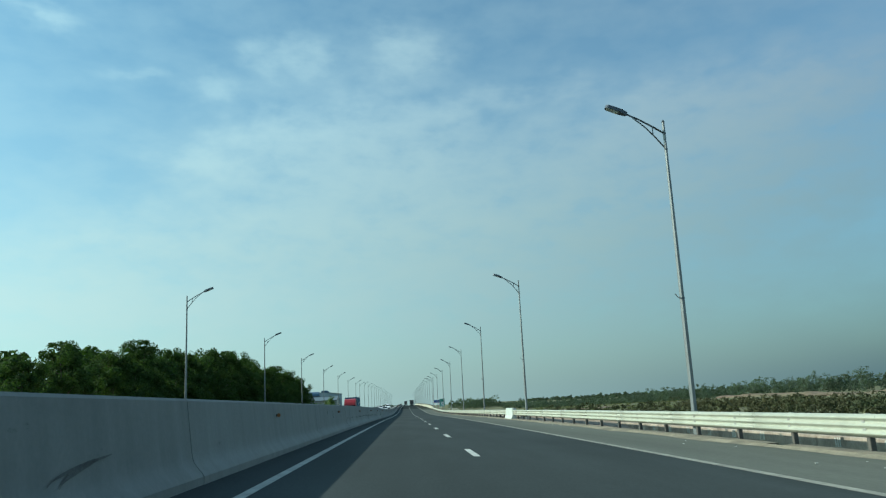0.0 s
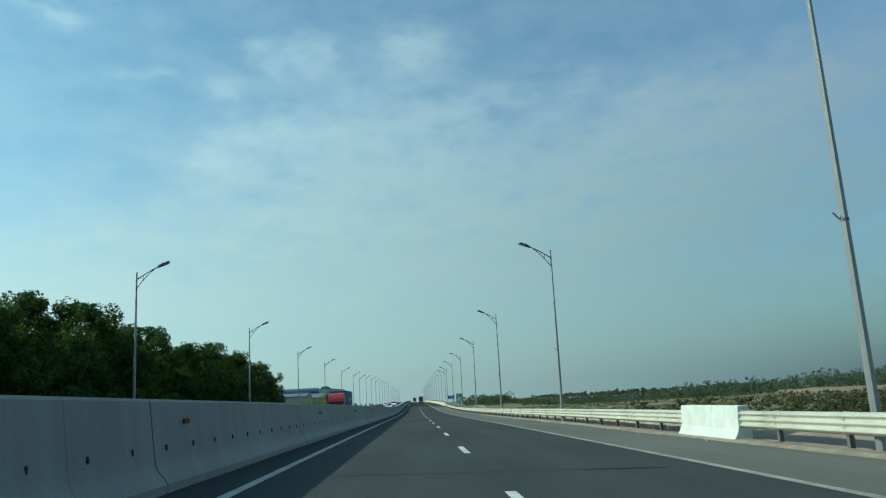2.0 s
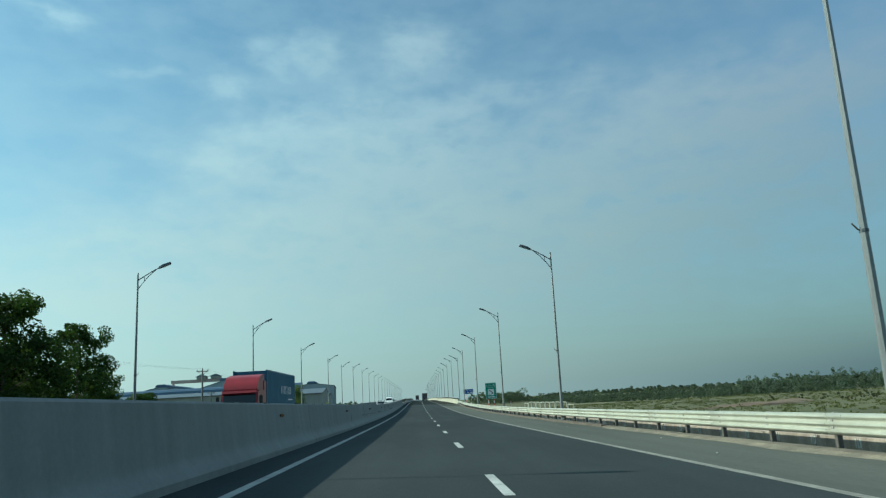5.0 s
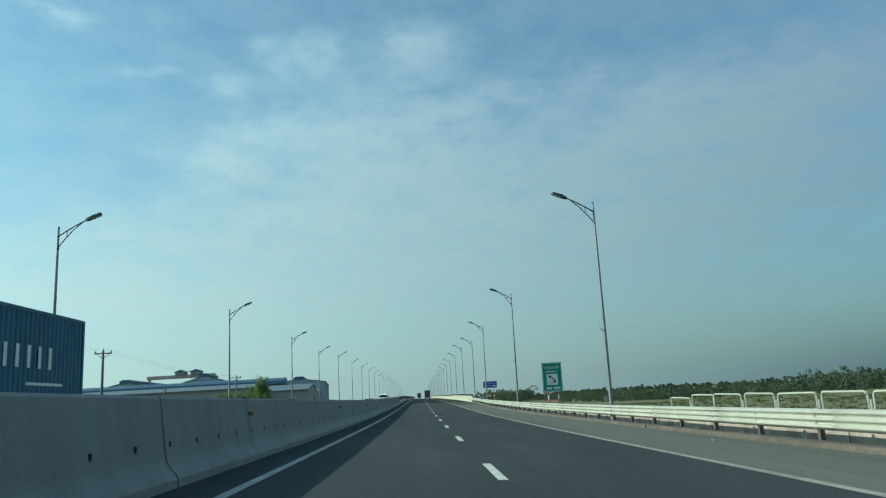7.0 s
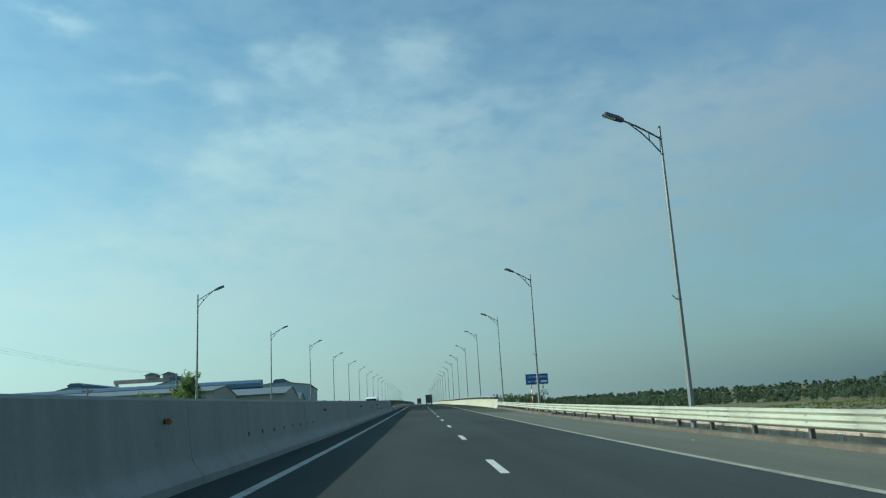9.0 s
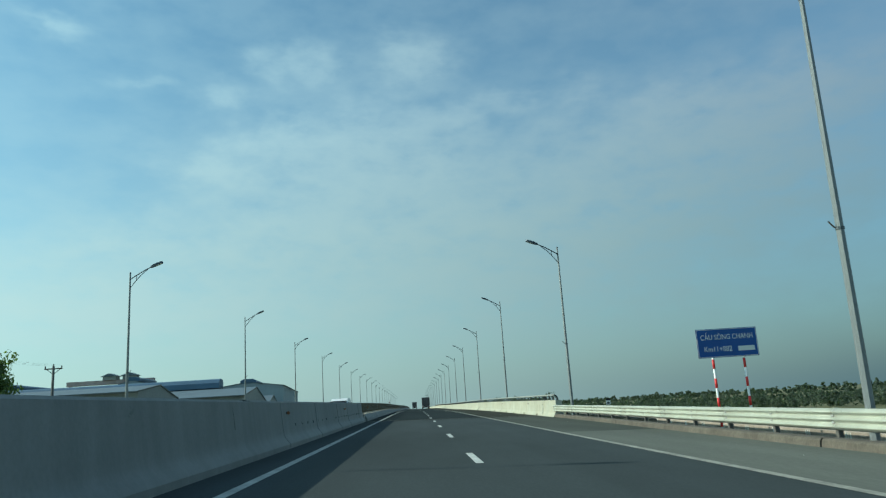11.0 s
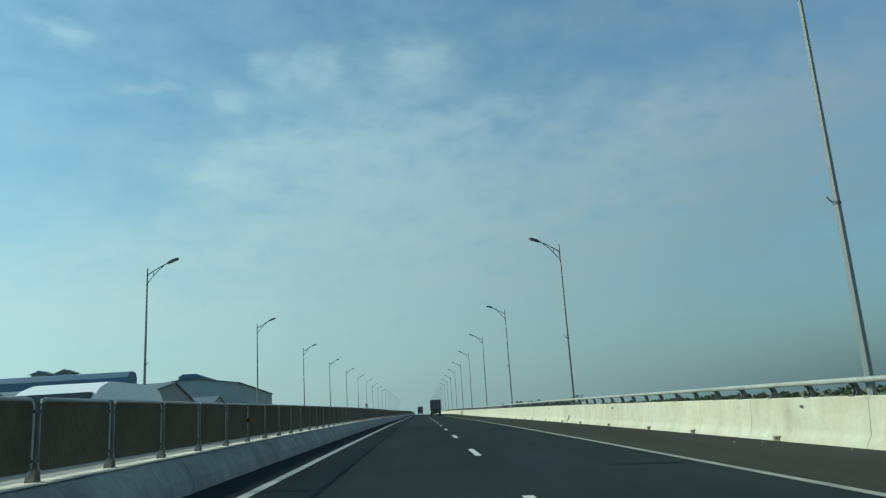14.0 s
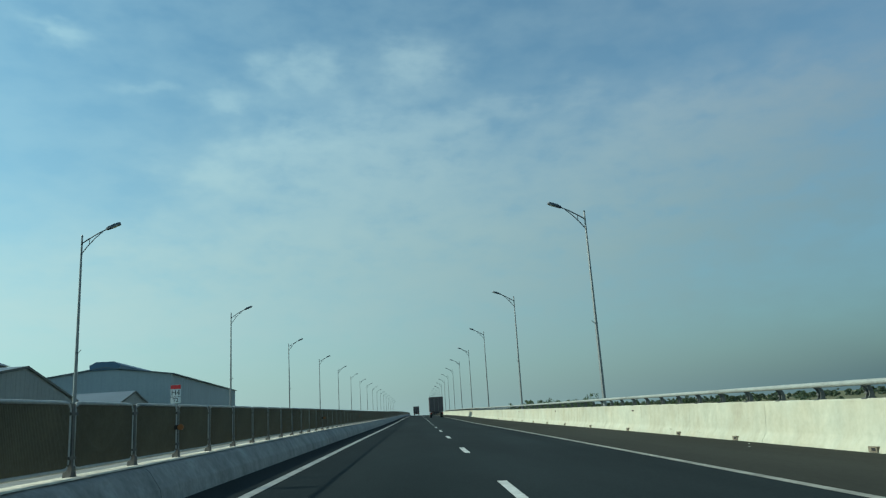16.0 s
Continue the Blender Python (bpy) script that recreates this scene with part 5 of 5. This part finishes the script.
def shed_along(name, x0, x1, y0, y1, eave, ridge, base, roof, wall, label, vent=None, turn=0):
    """Ridge runs along the road; the gable end faces the way the traffic comes from."""
    t = thing(name, pose(x1, y0, base, 0, 0, turn) @ Matrix.Translation(((x0 - x1) / 2, 0, 0)), label, "industrial shed")
    half, L, e, r = (x1 - x0) / 2, y1 - y0, eave - base, ridge - base
    part("wall", extrude(bmesh.new(), [(-half, 0), (half, 0), (half, e), (0, r - 0.08), (-half, e)], "y", 0, L), wall, t)
    for s in (-1, 1):
        o = [(s * (half + 0.4), e - 0.4 * (r - e) / half), (0, r), (0, r + 0.14), (s * (half + 0.4), e - 0.4 * (r - e) / half + 0.14)]
        part("roof", extrude(bmesh.new(), o, "y", -0.35, L + 0.35), roof, t, "metal sheet roof slope")
    bm = bmesh.new()
    for i in range(int(L / 2.0)):
        y = 1 + 2.0 * i
        box(bm, half, half + 0.02, y - 0.04, y + 0.04, 0, e - 0.1)
    for i in range(int(2 * half / 1.0)):
        x = -half + 0.5 + i
        box(bm, x - 0.02, x + 0.02, -0.015, 0, 0, e + (r - e) * (1 - abs(x) / half) - 0.2)
    part("cladding_rib", bm, wall, t)
    if vent:
        w, h = vent
        o = [(-w, 0), (w, 0), (w * 1.05, h * 0.6), (w * 0.6, h), (-w * 0.6, h), (-w * 1.05, h * 0.6)]
        part("ridge_vent", extrude(bmesh.new(), [(x, z + r - 0.35) for x, z in o], "y", -0.2, L), ROOF_BLUE, t, "blue ridge vent")
    return t


GB = -4.2
shed_across("warehouse", -46.4, -215, 367.2, (10.6, 10.0), (6.3, 5.5), 7.6, GB, ROOF_PALE, CLAD, "long pale metal shed with gable end to the road")
shed_across("warehouse", -49.0, -205, 420.0, (3.6, 9.0), (7.6, 6.2), 9.0, GB, ROOF_PALE, CLAD, "wide pale metal shed with a long blue ridge vent", vent=(-150, 0.0, 2.0, 2.3))
shed_across("warehouse", -37.4, -110, 405.8, (11.8, 10.2), (5.95, 5.1), 7.9, GB, ROOF_PALE, CLAD, "pale grey metal shed with white roof")
shed_across("warehouse", -40.0, -60, 440.0, (6.0, 6.0), (5.0, 5.0), 6.9, GB, ROOF_PALE, CLAD, "small pale metal shed")
shed_along("warehouse", -59.7, -39.7, 454.4, 524, 10.1, 11.5, GB, ROOF_PALE, CLAD_BLUE, "large blue-grey metal hall with blue ridge vent", vent=(2.2, 1.3), turn=5.4)
shed_along("warehouse", -117.5, -89.5, 510, 536, 13.4, 17.5, GB, ROOF_PALE, CLAD_BLUE, "tall blue-grey metal hall behind the front sheds", vent=(2.3, 1.4), turn=5.4)
shed_along("warehouse", -126.0, -100.5, 440, 503, 10.4, 13.2, GB, ROOF_PALE, CLAD_BLUE, "blue-grey metal hall far behind the front sheds", vent=(2.3, 1.3), turn=5.4)

# gantry crane with two cabins on its beam
crane = thing("gantry_crane", pose(-130, 545, GB), "pinkish-red gantry crane with two roofed cabins, haze put into its colour", "crane")
part("beam", boxm(-13, 22, -1.2, 1.2, 22.6, 24.4, bevel=0.1), CRANE_RED, crane)
for x in (-12, 21):
    for s in (-1, 1):
        part("crane_leg", tube(bmesh.new(), [(x, s * 5, 0), (x, s * 1.0, 22.6)], 0.6, 8, 0.45), CRANE_RED, crane)
for x in (4.5, 12.5):
    cab = part("cabin", boxm(x - 2.6, x + 2.6, -2.2, 2.2, 24.42, 25.9), CLAD, crane, "pale cabin with pitched roof")
    part("cabin_roof", extrude(bmesh.new(), [(-3.4, 25.75), (3.4, 25.75), (0, 27.05)], "y", -2.7, 2.7), ROOF_PALE, cab).location = (x, 0, 0)

# utility poles with wires


def utility_pole(x, y, top):
    base = ground_z(x, y)
    t = thing("utility_pole", pose(x, y, base), "concrete utility pole with a crossarm and insulators", "utility pole", "utility poles")
    h = top - base
    part("pole", tube(bmesh.new(), [(0, 0, -0.5), (0, 0, h)], 0.21, 8, 0.14), POLE_CONC, t, smooth=True)
    arm = part("crossarm", boxm(-1.0, 1.0, -0.06, 0.06, h - 0.35, h - 0.22), POST_DARK, t)
    for s in (-1, 1):
        part("arm_brace", tube(bmesh.new(), [(0, 0, h - 0.95), (s * 0.75, 0, h - 0.32)], 0.035, 6), POST_DARK, arm)
    for xx in (-0.92, 0.0, 0.92):
        z0 = h - 0.22 if xx else h
        part("insulator", tube(bmesh.new(), [(xx, 0, z0), (xx, 0, z0 + 0.12), (xx, 0, z0 + 0.28)], 0.085, 8, 0.05), CHASSIS, t)
    return t


utility_pole(-38.3, 237.0, 8.1)
utility_pole(-42.4, 319.0, 7.9)
utility_pole(-62.0, 330.0, 6.8)
for k, (a, b) in enumerate((((-38.3, 237.0, 8.2), (-42.4, 319.0, 8.0)), ((-38.3, 237.0, 8.2), (-39, 150, 8.4)))):
    for o in (-0.92, 0.0, 0.92):
        pts = []
        for i in range(13):
            f = i / 12
            pts.append((a[0] + (b[0] - a[0]) * f + o, a[1] + (b[1] - a[1]) * f, a[2] + (b[2] - a[2]) * f - 3.2 * f * (1 - f)))
        tagged(part("power_line", tube(bmesh.new(), pts, 0.006, 5), WIRE), "thin dark overhead wire between poles", "cable", "overhead wires")

# ---- vehicles ----


def wheel(parent, x, y, r=0.5, w=0.28):
    o = part("tyre", tube(bmesh.new(), [(x - w / 2, y, r), (x - w / 2 + 0.04, y, r), (x + w / 2 - 0.04, y, r), (x + w / 2, y, r)], r, 20), BLACK, parent, smooth=False)
    part("rim", tube(bmesh.new(), [(x - w / 2 - 0.01, y, r), (x + w / 2 + 0.01, y, r)], r * 0.55, 14), GALV_DULL, o)
    return o


def container_truck(m):
    """Faces -y; the cab's front is at y = 0, the box reaches to y = 15.6."""
    t = thing("container_truck", m, "red articulated lorry with a dark blue shipping container", "truck")
    cab = part("cab", extrude(bmesh.new(), rounded([(0.12, 0.75), (0.02, 1.6), (0.32, 2.78), (1.0, 2.95), (2.4, 2.95), (2.4, 0.75)], 0.14, 3), "x", -1.23, 1.23), TRUCK_RED, t, "glossy red cab")
    part("wind_deflector", extrude(bmesh.new(), rounded([(0.38, 2.85), (0.62, 3.35), (1.25, 3.85), (2.45, 4.05), (2.75, 4.0), (2.75, 2.85)], 0.28, 5), "x", -1.15, 1.15), TRUCK_RED, t, "red roof wind deflector", smooth=False)
    part("windscreen", extrude(bmesh.new(), [(0.03, 1.70), (-0.02, 1.70), (0.235, 2.70), (0.285, 2.70)], "x", -1.08, 1.08), GLASS_DARK, cab, "dark windscreen")
    part("sun_visor", extrude(bmesh.new(), [(0.12, 2.64), (-0.04, 2.74), (0.04, 2.90), (0.38, 2.84)], "x", -1.12, 1.12), TRUCK_RED, cab)
    for s in (-1, 1):
        part("side_window", boxm(s * 1.225, s * 1.24, 0.65, 1.5, 1.65, 2.4), GLASS_DARK, cab)
        part("mirror", boxm(s * 1.34, s * 1.56, 0.10, 0.22, 1.75, 2.55, bevel=0.04), CHASSIS, cab)
        part("headlamp", boxm(s * 0.7, s * 1.1, 0.02, 0.1, 0.85, 1.1), LENS, cab)
        part("side_fairing", boxm(s * 1.1, s * 1.2, 2.4, 3.2, 0.8, 3.6, bevel=0.03), TRUCK_RED, cab)
    part("grille", boxm(-0.6, 0.6, 0.0, 0.12, 0.95, 1.5), CHASSIS, cab)
    part("bumper", boxm(-1.22, 1.22, -0.05, 0.5, 0.4, 0.8, bevel=0.06), CHASSIS, t)
    part("chassis", boxm(-0.45, 0.45, 0.6, 15.4, 0.8, 1.49), CHASSIS, t)
    y0, y1, z0, z1 = 3.4, 15.6, 1.5, 4.4
    bm = bmesh.new()
    pts = []
    y = y0 + 0.12
    while y < y1 - 0.3:
        pts += [(1.215, y), (1.215, y + 0.07), (1.18, y + 0.12), (1.18, y + 0.20)]
        y += 0.25
    pts = pts + [(1.215, y1 - 0.1)]
    out = pts + [(-x, yy) for x, yy in reversed(pts)]
    extrude(bm, out, "z", z0 + 0.08, z1 - 0.06)
    box_ob = part("container", bm, BOX_BLUE, t, "corrugated dark blue container")
    for x in (-1.22, 1.14):
        for y in (y0, y1 - 0.12):
            part("corner_post", boxm(x, x + 0.08, y, y + 0.12, z0, z1, bevel=0.01), BOX_BLUE, box_ob)
        part("top_rail", boxm(x, x + 0.08, y0 + 0.12, y1 - 0.12, z1 - 0.1, z1 - 0.003), BOX_BLUE, box_ob)
        part("bottom_rail", boxm(x, x + 0.08, y0 + 0.12, y1 - 0.12, z0 + 0.003, z0 + 0.12), BOX_BLUE, box_ob)
    # plain bars where the company name stands
    for i in range(8):
        y = 9.1 + 0.60 * i
        part("print_bar", boxm(1.217, 1.222, y, y + 0.17, 2.75, 3.38), SIGN_WHITE, box_ob)
    part("print_bar", boxm(1.217, 1.222, 12.1, 14.2, 2.28, 2.36), SIGN_WHITE, box_ob)
    for y in (1.3, 3.6, 4.9, 11.9, 13.2, 14.5):
        for x in (-1.05, 1.05):
            wheel(t, x, y)
    return t


ty = 156.4
container_truck(pose(-13.1, ty, surf(-13.1, ty), math.degrees(math.atan2(surf(-13.1, ty + 17) - surf(-13.1, ty), 17)), 0, 0))


def box_truck(m, label, body_mat):
    """Its back faces -y, at y = 0."""
    t = thing("box_truck", m, label, "truck", "trucks ahead")
    body = part("box_body", boxm(-1.2, 1.2, 0, 6.6, 1.0, 3.55, bevel=0.04), body_mat, t, "dark dusty box body")
    for s in (-1, 1):
        d = part("rear_door", boxm(s * 0.02, s * 1.14, -0.035, -0.004, 1.1, 3.45, bevel=0.01), body_mat, body)
        part("lock_bar", tube(bmesh.new(), [(s * 0.35, -0.05, 1.15), (s * 0.35, -0.05, 3.4)], 0.018, 6), GALV_DULL, d)
        part("tail_lamp", boxm(s * 0.85, s * 1.15, -0.06, 0.0, 0.72, 0.88), TAIL, body)
        part("mud_flap", boxm(s * 0.75, s * 1.12, 1.15, 1.18, 0.25, 0.9), BLACK, t)
    part("bumper", boxm(-1.1, 1.1, -0.05, 0.05, 0.45, 0.62, bevel=0.01), CHASSIS, t)
    part("chassis", boxm(-0.45, 0.45, 0, 8, 0.7, 0.99), CHASSIS, t)
    part("cab", boxm(-1.1, 1.1, 6.8, 8.7, 0.6, 2.7, bevel=0.12), WHITE_CAR, t)
    for y in (1.7, 7.7):
        for x in (-0.98, 0.98):
            wheel(t, x, y, 0.46, 0.3)
    return t


def pitch(x, y):
    return math.degrees(math.atan2(surf(x, y + 4) - surf(x, y), 4))


ty = 466
box_truck(pose(2.05, ty, surf(2.05, ty), pitch(2, ty), 0, 0), "dark box lorry seen from behind on the carriageway", TARP)
ty = 640
box_truck(pose(-1.7, ty, surf(-1.7, ty), pitch(-1.7, ty), 0, 0), "far grey box lorry on the carriageway", TARP)


def minibus(m):
    t = thing("minibus", m, "white minibus coming the other way", "minibus")
    body = part("body", extrude(bmesh.new(), rounded([(0.0, 0.35), (-0.02, 0.95), (0.75, 1.35), (1.35, 2.02), (2.1, 2.24), (4.9, 2.22), (5.35, 2.0), (5.4, 0.35)], 0.28, 4), "x", -0.98, 0.98), WHITE_CAR, t, smooth=True)
    for v in body.data.vertices:
        v.co.x *= 1 - 0.16 * ease(v.co.z, 1.3, 2.3)
    body.data.set_sharp_from_angle(angle=radians(45))
    part("windscreen", extrude(bmesh.new(), [(0.78, 1.36), (0.72, 1.42), (1.22, 1.97), (1.32, 1.96)], "x", -0.80, 0.80), GLASS_DARK, body)
    for s in (-1, 1):
        for a, b in ((1.45, 2.3), (2.4, 3.5), (3.6, 5.0)):
            part("side_window", boxm(s * 0.90, s * 0.975, a, b, 1.35, 1.78), GLASS_DARK, body)
        part("headlamp", boxm(s * 0.6, s * 0.92, -0.03, 0.1, 0.75, 0.98), LENS, body)
        part("mirror", boxm(s * 1.0, s * 1.18, 1.0, 1.12, 1.3, 1.6, bevel=0.03), CHASSIS, body)
    part("bumper", boxm(-0.96, 0.96, -0.08, 0.2, 0.3, 0.6, bevel=0.05), CHASSIS, body)
    for y in (1.0, 4.2):
        for x in (-0.86, 0.86):
            wheel(t, x, y, 0.34, 0.22)
    return t


minibus(pose(-9.0, 308.5, surf(-9.0, 309), pitch(-9.0, 310), 0, 0) @ Matrix.Diagonal((1, 1, 0.94, 1)))


def car(m, label):
    t = thing("car", m, label, "car", "oncoming cars")
    body = part("body", extrude(bmesh.new(), rounded([(0, 0.3), (0, 0.75), (1.1, 0.95), (1.9, 1.42), (3.4, 1.45), (4.3, 1.0), (4.4, 0.3)], 0.14, 3), "x", -0.88, 0.88), WHITE_CAR, t)
    part("windscreen", extrude(bmesh.new(), [(1.12, 0.97), (1.08, 0.99), (1.84, 1.41), (1.88, 1.38)], "x", -0.74, 0.74), GLASS_DARK, body)
    for s in (-1, 1):
        part("side_window", extrude(bmesh.new(), [(1.5, 1.0), (2.0, 1.36), (3.3, 1.38), (3.8, 1.0)], "x", s * 0.872, s * 0.89), GLASS_DARK, body)
        part("headlamp", boxm(s * 0.5, s * 0.84, -0.02, 0.1, 0.6, 0.74), LENS, body)
    for y in (0.85, 3.5):
        for x in (-0.78, 0.78):
            wheel(t, x, y, 0.32, 0.2)
    return t


car(pose(-8.9, 262, surf(-8.9, 262), pitch(-8.9, 262), 0, 0), "white car in the opposite lane")
car(pose(-12.6, 330, surf(-12.6, 330), pitch(-12.6, 330), 0, 0), "pale car in the outer opposite lane")
